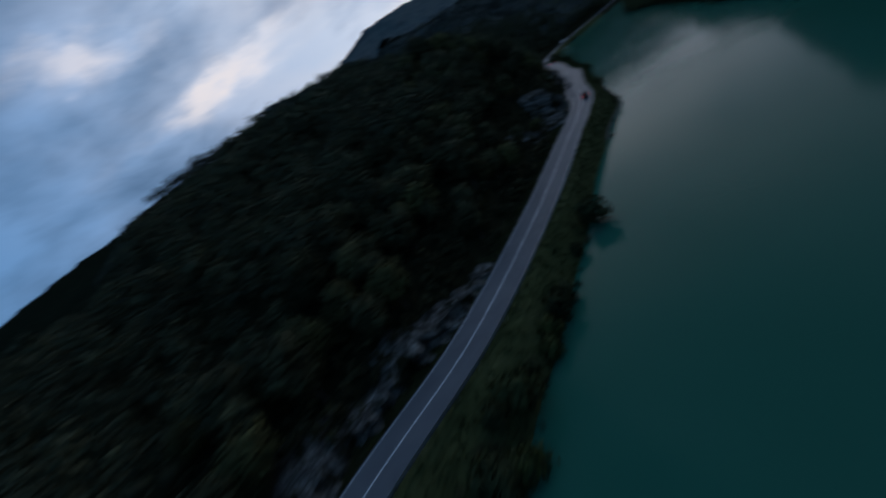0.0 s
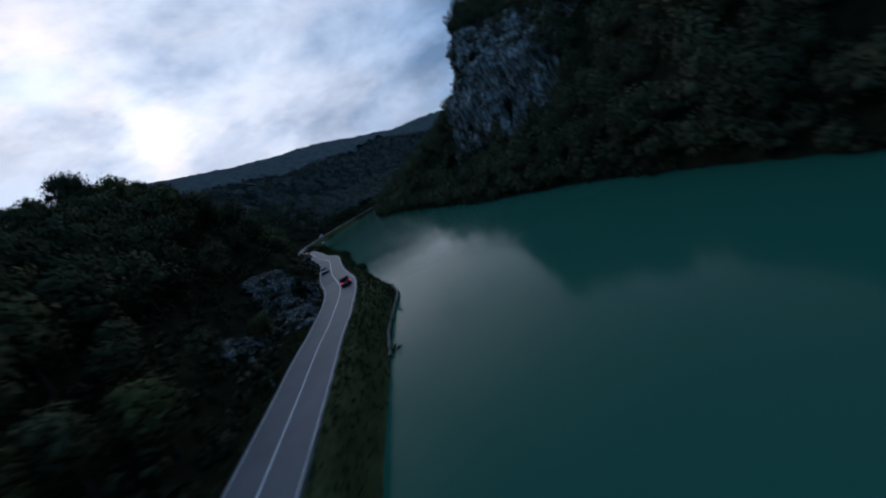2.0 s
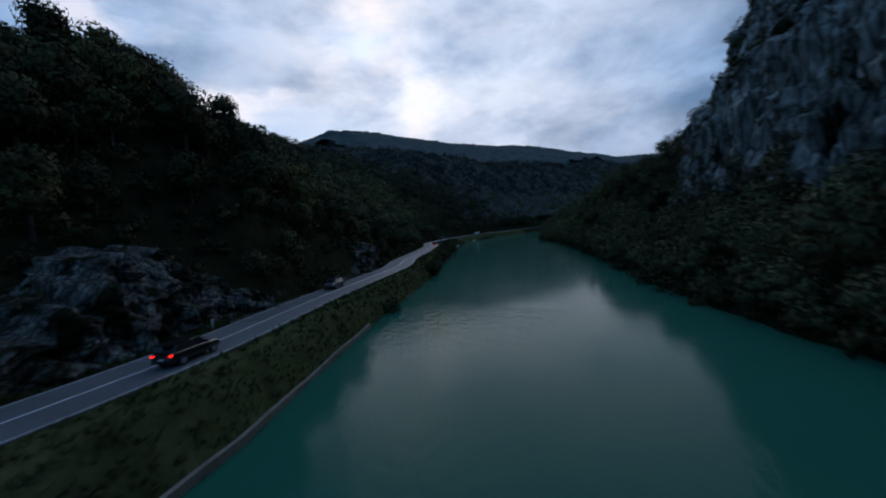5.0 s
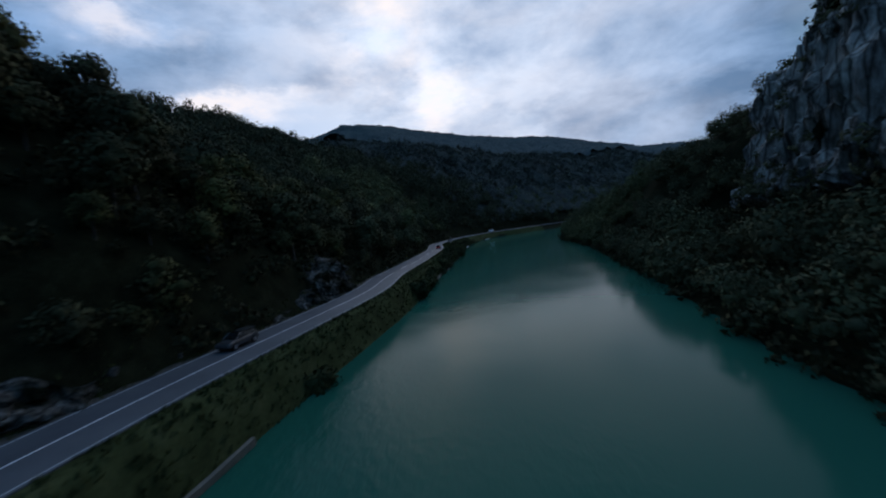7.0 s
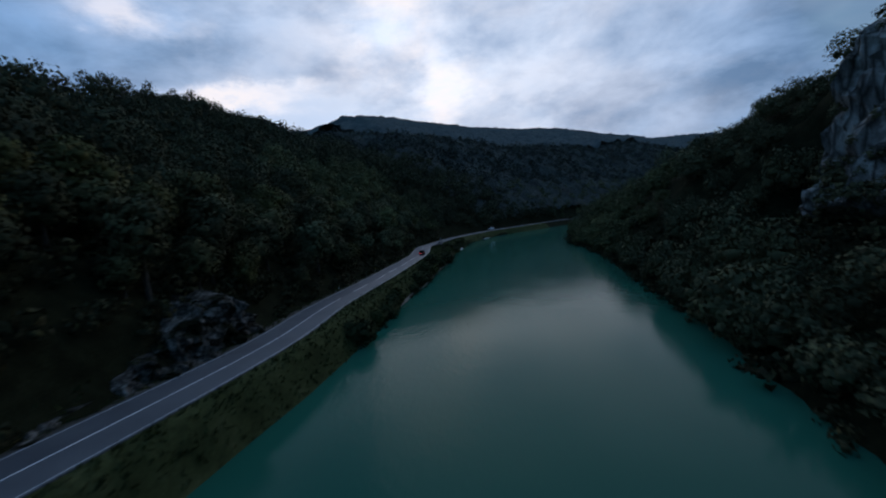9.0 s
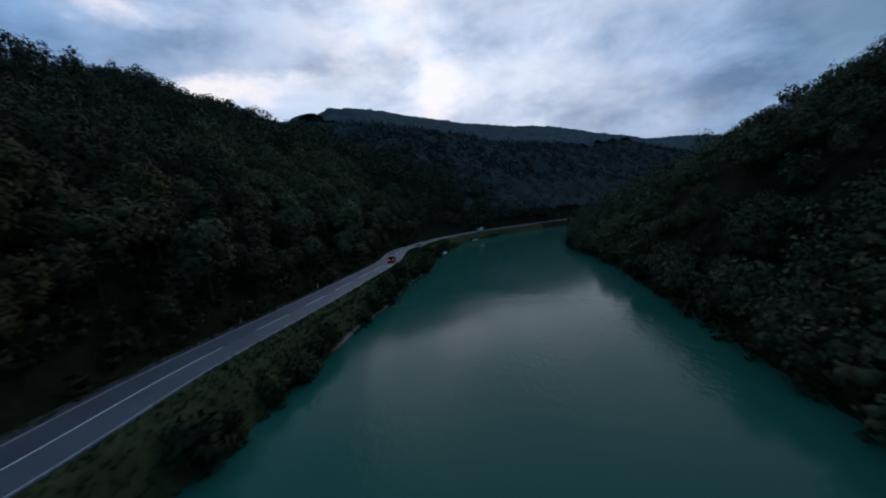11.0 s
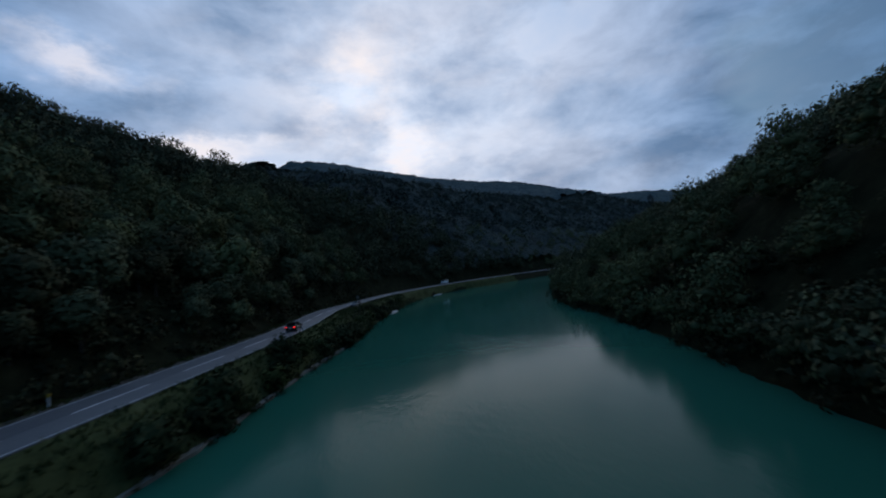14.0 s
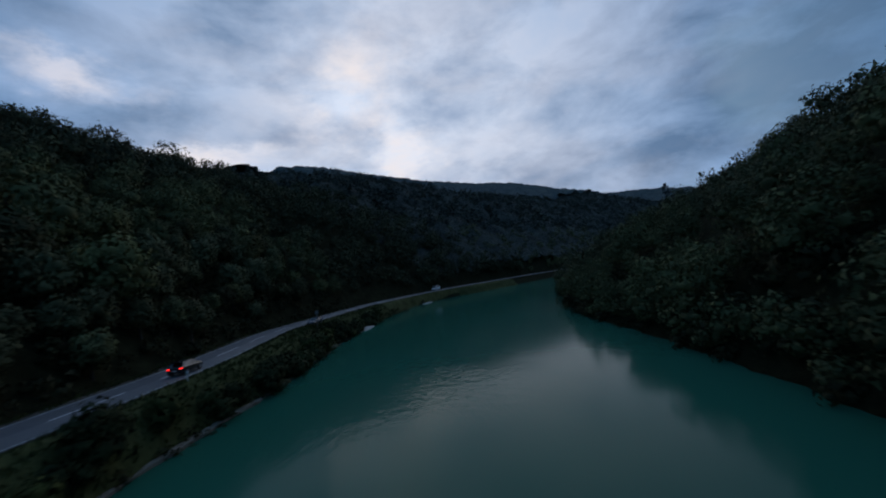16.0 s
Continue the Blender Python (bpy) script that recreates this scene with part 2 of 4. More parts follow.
M_GREYCAR = material("dark_grey_car_paint", [(0.05, 0.05, 0.055), (0.08, 0.08, 0.085)], 1.0, 0.3, 0.0, metal=0.4, coat=0.6)
M_BLUECAR = material("dark_blue_car_paint", [(0.03, 0.04, 0.06), (0.05, 0.06, 0.09)], 1.0, 0.28, 0.0, coat=0.5)
M_GLASS = material("tinted_car_glass", [(0.008, 0.010, 0.012), (0.014, 0.016, 0.018)], 1.0, 0.1, 0.0, spec=0.7)
M_TYRE = material("tyre_rubber", [(0.012, 0.012, 0.012), (0.022, 0.022, 0.022)], 4.0, 0.9, 0.2)
M_RIM = material("alloy_rim", [(0.30, 0.30, 0.31), (0.42, 0.42, 0.43)], 4.0, 0.35, 0.0, metal=0.9)
M_PLATE = material("plate_white", [(0.55, 0.55, 0.55), (0.65, 0.65, 0.65)], 6.0, 0.5, 0.0)
M_TAIL = lamp_material("tail_light_red", (1.0, 0.02, 0.015), 3.0)
M_TAILDIM = lamp_material("tail_light_dim", (0.9, 0.03, 0.02), 0.8)
M_HEAD = lamp_material("headlight_white", (1.0, 0.95, 0.85), 9.0)
M_YELLOW = material("marker_yellow", [(0.35, 0.22, 0.02), (0.5, 0.33, 0.04)], 5.0, 0.6, 0.0)
M_POSTWHITE = material("marker_white", [(0.45, 0.45, 0.44), (0.62, 0.62, 0.60)], 5.0, 0.6, 0.0)

# ---- plan ----


def spline(points, step=2.0):
    """Points along a smooth curve through the given ones, about step metres apart."""
    p = np.array(points, float)
    p = np.vstack([2 * p[0] - p[1], p, 2 * p[-1] - p[-2]])
    out = []
    for i in range(1, len(p) - 2):
        a, b, c, d = p[i - 1], p[i], p[i + 1], p[i + 2]
        count = max(2, int(np.linalg.norm(c - b) / step))
        for k in range(count):
            t = k / count
            out.append(0.5 * (2 * b + (c - a) * t + (2 * a - 5 * b + 4 * c - d) * t * t + (3 * b - a - 3 * c + d) * t ** 3))
    out.append(p[-2])
    return np.array(out)


ROAD = spline([(-130, -120), (-75, -47), (-50.5, -10.7), (-26, 22.3), (-10.5, 38.6), (4, 60.1), (15, 78.9), (21.5, 90.7), (27, 99.9), (35.8, 117.5), (43.3, 141.5),
               (54.8, 173.9), (58.8, 194.7), (66, 222.1), (76, 264), (78.8, 286.4), (80.9, 302.6), (87, 319.3), (105.4, 360.6), (142.3, 405.7), (209.9, 460.1), (295, 515),
               (385, 575), (500, 612), (670, 628), (1000, 590)])
SHORE_L = spline([(-115, -130), (-58, -57), (-36, -18), (-14.5, 15), (-1.5, 36), (9, 54), (14.5, 64.5), (18.5, 72), (27, 84.5), (30.4, 90.6), (34.3, 96.2), (37.9, 100.8), (40.7, 105), (42.7, 110.3), (45.3, 120),
                  (48.5, 131), (53.3, 147), (60, 167), (65.8, 187), (71.2, 210), (77, 230), (82, 250), (87, 268), (92, 293), (98, 316), (105, 337), (129, 389), (160, 409), (222, 456), (305, 510),
                  (395, 560), (505, 593), (670, 606), (1000, 568)])
SHORE_R = spline([(-50, -220), (-6, -125), (25, -40), (44, 15), (53, 35), (58, 43), (64, 54), (69, 64), (74, 76), (79, 88), (83, 101), (86, 115), (90, 130), (96, 148), (103, 165),
                  (110, 184), (117, 204), (123, 222), (129, 238), (133, 252), (137, 268), (140, 283), (146, 302), (155, 320), (176, 362), (207, 402), (262, 442), (335, 480), (418, 515),
                  (520, 546), (680, 556), (1000, 515)])
CREST_AT = [-150, -50, 0, 40, 90, 130, 190, 245, 290, 340, 450, 520, 600, 730, 860, 1000]
CREST = [10, 14, 14, 42, 60, 55, 70, 73, 90, 114, 139, 143, 152, 150, 154, 104]
TOP_AT = [-220, 60, 110, 142, 158, 175, 195, 206, 213, 225, 236, 258, 271, 280, 300, 330, 365, 450, 560]
TOP = [75, 70, 52, 46, 50, 60, 71, 71, 41, 37, 34, 27, 21, 20, 26, 38, 36, 34, 30]
WATER_Z = -4.0
HALF = 3.35


def side(points, line):
    """For each point: signed distance from the line (right of it: plus) and the place of the nearest spot on it."""
    best = np.full(len(points), 1e9)
    sign = np.zeros(len(points))
    spot = np.zeros((len(points), 2))
    line = np.vstack([line[:-1:3], line[-1:]])
    for p, q in zip(line[:-1], line[1:]):
        e = q - p
        t = np.clip(((points - p) @ e) / (e @ e), 0, 1)
        foot = p + t[:, None] * e
        v = points - foot
        d = np.hypot(v[:, 0], v[:, 1])
        near = d < best
        best[near] = d[near]
        sign[near] = np.where(e[0] * v[near, 1] - e[1] * v[near, 0] > 0, -1, 1)
        spot[near] = foot[near]
    return best * sign, spot


def lattice(ix, iy, seed):
    h = np.sin(ix * 127.1 + iy * 311.7 + seed * 74.7) * 43758.5453
    return h - np.floor(h)


def value_noise(x, y, scale, seed=0):
    x, y = x / scale, y / scale
    ix, iy = np.floor(x), np.floor(y)
    fx, fy = x - ix, y - iy
    fx, fy = fx * fx * (3 - 2 * fx), fy * fy * (3 - 2 * fy)
    top = lattice(ix, iy, seed) * (1 - fx) + lattice(ix + 1, iy, seed) * fx
    low = lattice(ix, iy + 1, seed) * (1 - fx) + lattice(ix + 1, iy + 1, seed) * fx
    return (top * (1 - fy) + low * fy) * 2 - 1


def smooth(t):
    t = np.clip(t, 0, 1)
    return t * t * (3 - 2 * t)


def cliffness(y):
    return smooth((y - 104) / 24) * smooth((210 - y) / 8)


def terrain(points):
    """Ground height at each (x, y)."""
    p = np.asarray(points, float)
    s, spot = side(p, ROAD)
    dl, _ = side(p, SHORE_L)
    dr, rspot = side(p, SHORE_R)
    x, y = p[:, 0], p[:, 1]
    along = spot[:, 1] + np.maximum(spot[:, 0] - 305, 0) * 0.9
    # hill beyond the road
    u = np.maximum(-s - HALF - 1.2, 0)
    crest = np.interp(along, CREST_AT, CREST)
    reach = np.interp(along, [-150, 0, 90, 130, 250, 330, 450, 600, 900], [60, 60, 70, 78, 85, 108, 150, 190, 190])
    hill = crest * (1 - np.exp(-u / reach)) + 0.02 * u * smooth((u - 200) / 400) * smooth((along - 60) / 120)
    calm = 1 - 0.8 * smooth((u - 260) / 120)
    hill += (value_noise(x, y, 45, 1) * np.minimum(u * 0.10, 9) + value_noise(x, y, 17, 2) * np.minimum(u * 0.06, 2.5)) * calm
    hill += 15 * np.exp(-((x - 17) ** 2 + (y - 152) ** 2) / 560)
    hill += np.interp(along, [380, 460, 520, 620, 800], [0, 38, 76, 77, 54]) * smooth((u - 320) / 260) * smooth((x + 250) / 120)
    # the slope is cut back behind the rock at the bend
    hill -= smooth((along - 86) / 8) * smooth((142 - along) / 8) * np.clip(hill, 0, 5.0) * smooth((17 - u) / 9) * 0.85
    hill = hill * smooth(u / 4) - 0.12
    # bank between the road and the river
    ds = np.maximum(s - HALF, 0)
    part = ds / np.maximum(ds + np.maximum(-dl, 0), 0.01)
    bank = -0.12 - 0.35 * smooth(part / 0.25) - 3.9 * smooth((part - 0.35) / 0.65) + value_noise(x, y, 5, 3) * 0.25 * smooth(part / 0.3)
    # far bank
    v = np.maximum(dr, 0)
    top = np.interp(rspot[:, 1], TOP_AT, TOP)
    grade = np.interp(rspot[:, 1], [205, 222, 285, 330], [50, 22, 22, 50])
    back = np.interp(rspot[:, 1], [195, 225, 300, 330], [0.34, 0.08, 0.08, 0.3])
    plain = top * (1 - np.exp(-((v / grade) ** 1.35))) + back * np.maximum(v - 55, 0) * smooth((260 - v) / 90)
    steep = 9 * smooth(v / 25) + 27 * smooth((v - 26) / 11) + (top - 36) * smooth((v - 35) / 26)
    c = cliffness(rspot[:, 1])
    right = -4.2 + 1.6 * smooth(v / 3) + (plain * (1 - c) + steep * c) + value_noise(x, y, 30, 5) * np.minimum(v * 0.10, 5) + value_noise(x, y, 12, 6) * np.minimum(v * 0.07, 1.8)
    bed = -4.3 - 2.5 * smooth(np.minimum(np.maximum(dl, 0), np.maximum(-dr, 0)) / 8)
    z = np.where(s < -HALF - 1.2, hill, np.where(dl < 0, bank, np.where(dr > 0, right, bed)))
    z = np.where((np.abs(s) <= HALF + 1.2), -0.12, z)
    return z


def grid_axis(lo, hi, inner_lo, inner_hi, step):
    core = list(np.arange(inner_lo, inner_hi + 0.01, step))
    left, right, d = [], [], step
    x = inner_lo
    while x > lo:
        d *= 1.18
        x -= d
        left.append(x)
    x, d = inner_hi, step
    while x < hi:
        d *= 1.18
        x += d
        right.append(x)
    return np.array(left[::-1] + core + right)


def mesh_from(name, verts, faces, mat, smooth_shade=False, normals=None):
    """A mesh from arrays of vertices and of faces with equal corner counts."""
    verts, faces = np.asarray(verts, np.float32), np.asarray(faces, np.int32)
    me = bpy.data.meshes.new(name)
    n, k = faces.shape
    me.vertices.add(len(verts))
    me.vertices.foreach_set("co", verts.ravel())
    me.loops.add(n * k)
    me.loops.foreach_set("vertex_index", faces.ravel())
    me.polygons.add(n)
    me.polygons.foreach_set("loop_start", np.arange(0, n * k, k, dtype=np.int32))
    me.polygons.foreach_set("use_smooth", np.full(n, smooth_shade))
    me.update(calc_edges=True)
    if normals is None:
        me.validate()
    else:
        soft = me.attributes.new("custom_normal", "FLOAT_VECTOR", "POINT")
        soft.data.foreach_set("vector", np.asarray(normals, np.float32).ravel())
    me.materials.append(mat)
    return me


def grid_faces(nu, nv):
    i, j = np.meshgrid(np.arange(nu - 1), np.arange(nv - 1), indexing="ij")
    a = (i * nv + j).ravel()
    return np.stack([a, a + nv, a + nv + 1, a + 1], 1)


def build_ground():
    xs = grid_axis(-1800, 2600, -70, 330, 2.5)
    ys = grid_axis(-1500, 2800, -60, 560, 2.5)
    gx, gy = np.meshgrid(xs, ys, indexing="ij")
    flat = np.stack([gx.ravel(), gy.ravel()], 1)
    z = terrain(flat)
    off, _ = side(flat, ROAD)
    z = np.where((off > HALF + 0.5) & (off < HALF + 14), z - 1.3, z)
    me = mesh_from("ground", np.column_stack([flat, z]), grid_faces(len(xs), len(ys)), M_GROUND, True)
    tagged(new("ground", me), "dark wooded valley ground with steep slopes on both banks", "ground", kind="structure")


build_ground()


def ribbon(line, lo, hi, z0, z1, first=0, last=None):
    """Vertices and faces of a slab that follows a line, from offset lo to hi (right: plus)."""
    pts = line[first:last]
    d = np.gradient(pts, axis=0)
    d /= np.linalg.norm(d, axis=1)[:, None]
    nrm = np.stack([d[:, 1], -d[:, 0]], 1)
    a, b = pts + nrm * lo, pts + nrm * hi
    n = len(pts)
    verts = np.concatenate([np.column_stack([a, np.full(n, z1)]), np.column_stack([b, np.full(n, z1)]),
                            np.column_stack([a, np.full(n, z0)]), np.column_stack([b, np.full(n, z0)])])
    i = np.arange(n - 1)
    quads = [np.stack([i, i + n, i + n + 1, i + 1], 1), np.stack([i, i + 1, i + 2 * n + 1, i + 2 * n], 1),
             np.stack([i + n, i + 3 * n, i + 3 * n + 1, i + n + 1], 1)]
    return verts, np.concatenate(quads)


def part(name, bm, mat, parent=None, label=""):
    me = bpy.data.meshes.new(name)
    bm.to_mesh(me)
    bm.free()
    me.materials.append(mat)
    ob = new(name, me)
    if parent:
        ob.parent = parent
    if label:
        tagged(ob, label)
    return ob


def mesh_part(name, verts, faces, mat, parent=None, label="", smooth_shade=False, normals=None):
    ob = new(name, mesh_from(name, verts, faces, mat, smooth_shade, normals))
    if parent:
        ob.parent = parent
    if label:
        tagged(ob, label)
    return ob


# road with its painted lines
v, f = ribbon(ROAD, -HALF, HALF, -0.3, 0.0)
road = tagged(mesh_part("road", v, f, M_ROAD), "grey two-lane asphalt road with white painted lines", "road", kind="structure")
old = int(np.argmin(np.abs(ROAD[:, 1] - 128)))
v, f = ribbon(ROAD, -HALF + 0.01, -0.02, -0.05, 0.002, old, None)
mesh_part("worn_lane", v, f, M_OLDROAD, road, "darker worn asphalt lane")
for lo, hi in ((-3.10, -2.98), (2.98, 3.10)):
    v, f = ribbon(ROAD, lo, hi, -0.01, 0.004)
    mesh_part("edge_line", v, f, M_OLDLINE, road, "thin white edge line")
v, f = ribbon(ROAD, -HALF - 1.3, -HALF - 0.004, -0.3, -0.02, old, int(np.argmin(np.abs(ROAD[:, 1] - 345))))
v[:, :2] += np.column_stack([value_noise(v[:, 0], v[:, 1], 3, 24), value_noise(v[:, 0], v[:, 1], 3, 25)]) * 0.3 * (np.arange(len(v)) % (len(v) // 2) < len(v) // 4)[:, None]
mesh_part("shoulder", v, f, M_DIRT, road, "brown dirt shoulder")
arc = np.concatenate([[0], np.cumsum(np.linalg.norm(np.diff(ROAD, axis=0), axis=1))])
turn = int(np.argmin(np.abs(ROAD[:, 1] - 202.4)))
v, f = ribbon(ROAD, -0.07, 0.07, -0.01, 0.005, 0, turn)
mesh_part("centre_line", v, f, M_LINE, road, "solid white centre line")


def at_arc(line, run, s):
    return np.stack([np.interp(s, run, line[:, 0]), np.interp(s, run, line[:, 1])], -1)


s = arc[turn] + 4.0
while s < arc[turn] + 420:
    v, f = ribbon(at_arc(ROAD, arc, np.linspace(s, s + 7.4, 5)), -0.07, 0.07, -0.01, 0.005)
    mesh_part("lane_dash", v, f, M_LINE, road)
    s += 12.2

# river
xs, ys = grid_axis(-400, 1600, -60, 330, 12), grid_axis(-700, 1300, -60, 560, 12)
gx, gy = np.meshgrid(xs, ys, indexing="ij")
tagged(mesh_part("water", np.column_stack([gx.ravel(), gy.ravel(), np.full(gx.size, WATER_Z)]), grid_faces(len(xs), len(ys)), M_WATER),
       "calm teal green river water reflecting the cloudy sky", "river", kind="structure")

# ---- rock ----


def block_mesh(seed):
    """An angular chunk of rock: the hull of a few random points, with worn edges."""
    r = random.Random(seed)
    bm = bmesh.new()
    for k in range(14):
        p = Vector((r.gauss(0, 1), r.gauss(0, 1), r.gauss(0, 1))).normalized()
        bm.verts.new((p.x, p.y * r.uniform(0.7, 1), p.z * r.uniform(0.7, 1)))
    hull = bmesh.ops.convex_hull(bm, input=bm.verts)
    bmesh.ops.delete(bm, geom=[g for g in hull["geom_interior"] if isinstance(g, bmesh.types.BMVert)], context="VERTS")
    me = bpy.data.meshes.new("rock_block")
    bm.to_mesh(me)
    bm.free()
    me.materials.append(M_ROCK)
    return me


BLOCKS = [block_mesh(k) for k in range(8)]


def rock_sheet(name, label, base, heights, lean, rough, seed, step=0.34, group=""):
    """A craggy rock face over a base line: heights along it, lean back in metres per metre of height, thick enough to stand."""
    line = spline(base, step)
    n = len(line)
    d = np.gradient(line, axis=0)
    d /= np.linalg.norm(d, axis=1)[:, None]
    nrm = np.stack([-d[:, 1], d[:, 0]], 1)
    t = np.linspace(0, 1, n)
    tall = np.interp(t, np.linspace(0, 1, len(heights)), heights)
    rows = int(max(heights) / step) + 2
    verts = []
    arc_len = np.arange(n) * step
    for k in range(rows + 7):
        h = min(k / rows, 1.0)
        z = tall * h
        back = z * lean
        if k > rows:
            back = back + (k - rows) * 1.3
            z = z + (k - rows) * 0.25
        crag = (value_noise(arc_len, z * 0.7, 5.5, seed) * 1.0 + np.abs(value_noise(arc_len, z, 2.2, seed + 1)) * 0.8 + value_noise(arc_len, z, 0.9, seed + 2) * 0.45 + value_noise(arc_len, z * 0.5, 1.5, seed + 5) * 0.5) * rough
        warp = value_noise(arc_len, z, 3.1, seed + 6)
        block = lattice(np.floor(arc_len / 1.5 + warp), np.floor(z / 1.2 + 0.8 * warp + 0.3 * arc_len / 1.5), seed + 7) + 0.5 * lattice(np.floor(arc_len / 0.7 - warp), np.floor(z / 0.6 + warp), seed + 8)
        ledge = ((np.floor(z / 1.7 + value_noise(arc_len, z, 6, seed + 3)) % 2) * 0.3 + block * 0.75) * rough
        off = back - crag - ledge
        lift = value_noise(arc_len, z, 1.6, seed + 4) * 0.4 * rough * (h > 0.05)
        verts.append(np.column_stack([line + nrm * off[:, None], terrain(line)[:] * 0 - 0.4 + z + lift]))
    v = np.stack(verts, 1).reshape(-1, 3)
    ob = mesh_part(name, v, grid_faces(n, rows + 7)[:, ::-1], M_ROCK)
    r = random.Random(seed)
    for k in range(int(n * step / 1.6)):
        i, j = r.randrange(1, n - 1), r.randrange(0, rows + 1) if k % 3 else 0
        x, y, z = v[i * (rows + 7) + j]
        big = r.uniform(0.35, 0.95) * rough if j else r.uniform(0.2, 0.5)
        piece = new("rock_block", BLOCKS[r.randrange(len(BLOCKS))])
        piece.parent = ob
        piece.matrix_basis = pose(x, y, z, r.uniform(-25, 25), r.uniform(-25, 25), r.uniform(0, 360)) @ Matrix.Diagonal((big * 1.2, big, big * r.uniform(0.7, 1.3), 1))
    return tagged(ob, label, "rock", group)


def beside(y0, y1, off, count=6):
    """Points beside the road at an offset (right: plus) between two places along it."""
    i0, i1 = int(np.argmin(np.abs(ROAD[:, 1] - y0))), int(np.argmin(np.abs(ROAD[:, 1] - y1)))
    idx = np.linspace(i0, i1, count).astype(int)
    d = np.gradient(ROAD, axis=0)[idx]
    d /= np.linalg.norm(d, axis=1)[:, None]
    return ROAD[idx] + np.stack([d[:, 1], -d[:, 0]], 1) * off


FACES = "rock faces along the road"
rock_sheet("rock_outcrop", "grey limestone road cut with ledges beside the road", beside(20, 52, -5.4), [0.6, 2.6, 1.6, 2.9, 1.4, 0.5], 0.42, 1.0, 11, group=FACES)
rock_sheet("rock_outcrop", "half overgrown pale limestone knob above the road", beside(90, 103, -8.6, 5), [0.8, 3.6, 5.2, 3.6, 0.8], 0.6, 1.1, 17, group=FACES)
rock_sheet("rock_outcrop", "tall pale limestone outcrop overgrown on top beside the road", beside(103, 138, -5.4, 8), [0.6, 1.5, 2.6, 5.4, 8.4, 8.2, 5.0, 1.8], 0.66, 1.35, 23, group=FACES)
rock_sheet("rock_outcrop", "low broken limestone face beside the road", beside(136, 152, -5.4), [1.4, 1.2, 0.6, 0.9, 0.5, 0.2], 0.5, 0.8, 37, group=FACES)
rock_sheet("rock_outcrop", "pale fractured limestone knob standing beside the road", beside(157, 183, -5.5, 7), [0.5, 0.9, 1.4, 2.6, 5.6, 6.2, 2.6], 0.34, 1.2, 51, group=FACES)


def build_cliff():
    """The bare limestone face above the wooded far bank, laid over the hill."""
    i0, i1 = int(np.argmin(np.abs(SHORE_R[:, 1] - 118))), int(np.argmin(np.abs(SHORE_R[:, 1] - 203)))
    line = SHORE_R[i0:i1]
    run = np.concatenate([[0], np.cumsum(np.linalg.norm(np.diff(line, axis=0), axis=1))])
    s = np.arange(0, run[-1], 0.65)
    base = np.stack([np.interp(s, run, line[:, 0]), np.interp(s, run, line[:, 1])], 1)
    d = np.gradient(base, axis=0)
    d /= np.linalg.norm(d, axis=1)[:, None]
    nrm = np.stack([d[:, 1], -d[:, 0]], 1)
    rows = 96
    out = []
    for k in range(rows):
        v = 23 + 38 * k / (rows - 1)
        p = base + nrm * v
        z = terrain(p)
        crag = value_noise(s, z * 0.3, 8, 71) * 2.6 + np.abs(value_noise(s, z * 0.28, 3.4, 72)) * 2.8 + value_noise(s, z * 0.6, 1.6, 73) * 0.9 + value_noise(s, z * 0.4, 0.8, 78) * 0.5
        warp = value_noise(s, z, 7, 75)
        block = lattice(np.floor(s / 3.2 + warp), np.floor(z / 4.5 + warp), 76) * 2.2 + lattice(np.floor(s / 1.4 - warp), np.floor(z / 2.4 + warp), 77) * 1.0
        ledge = (np.floor(z / 5.5 + value_noise(s, z, 14, 74)) % 2) * 1.1 + block
        fade = smooth(s / 10) * smooth((s[-1] - s) / 5) * smooth(k / 9) * smooth((rows - 1 - k) / 9)
        push = (1.2 + crag + ledge) * fade - 1.5 * (1 - fade)
        out.append(np.column_stack([p - nrm * push[:, None], z + 0.45 * push]))
    v = np.stack(out, 1).reshape(-1, 3)
    face = mesh_part("cliff", v, grid_faces(len(s), rows), M_CLIFF)
    r = random.Random(5)
    for k in range(60):
        i, j = r.randrange(16, len(s) - 16), r.randrange(8, rows - 8)
        x, y, z = v[i * rows + j]
        big = r.uniform(0.7, 2.2)
        piece = new("rock_block", BLOCKS[r.randrange(len(BLOCKS))])
        piece.parent = face
        piece.matrix_basis = pose(x, y, z, r.uniform(-15, 15), r.uniform(-15, 15), r.uniform(0, 360)) @ Matrix.Diagonal((big, big, big * r.uniform(1.0, 2.0), 1))
    tagged(face, "tall weathered grey limestone cliff with shrubs, above the river", "cliff")
    return v.reshape(len(s), rows, 3)


CLIFF = build_cliff()

# ---- plants ----
rng = np.random.default_rng(7)


def ico(sub):
    bm = bmesh.new()
    bmesh.ops.create_icosphere(bm, subdivisions=sub, radius=1)
    bm.verts.ensure_lookup_table()
    v = np.array([x.co[:] for x in bm.verts])
    f = np.array([[w.index for w in x.verts] for x in bm.faces])
    bm.free()
    return v, f


ICO = {1: ico(1), 2: ico(2)}


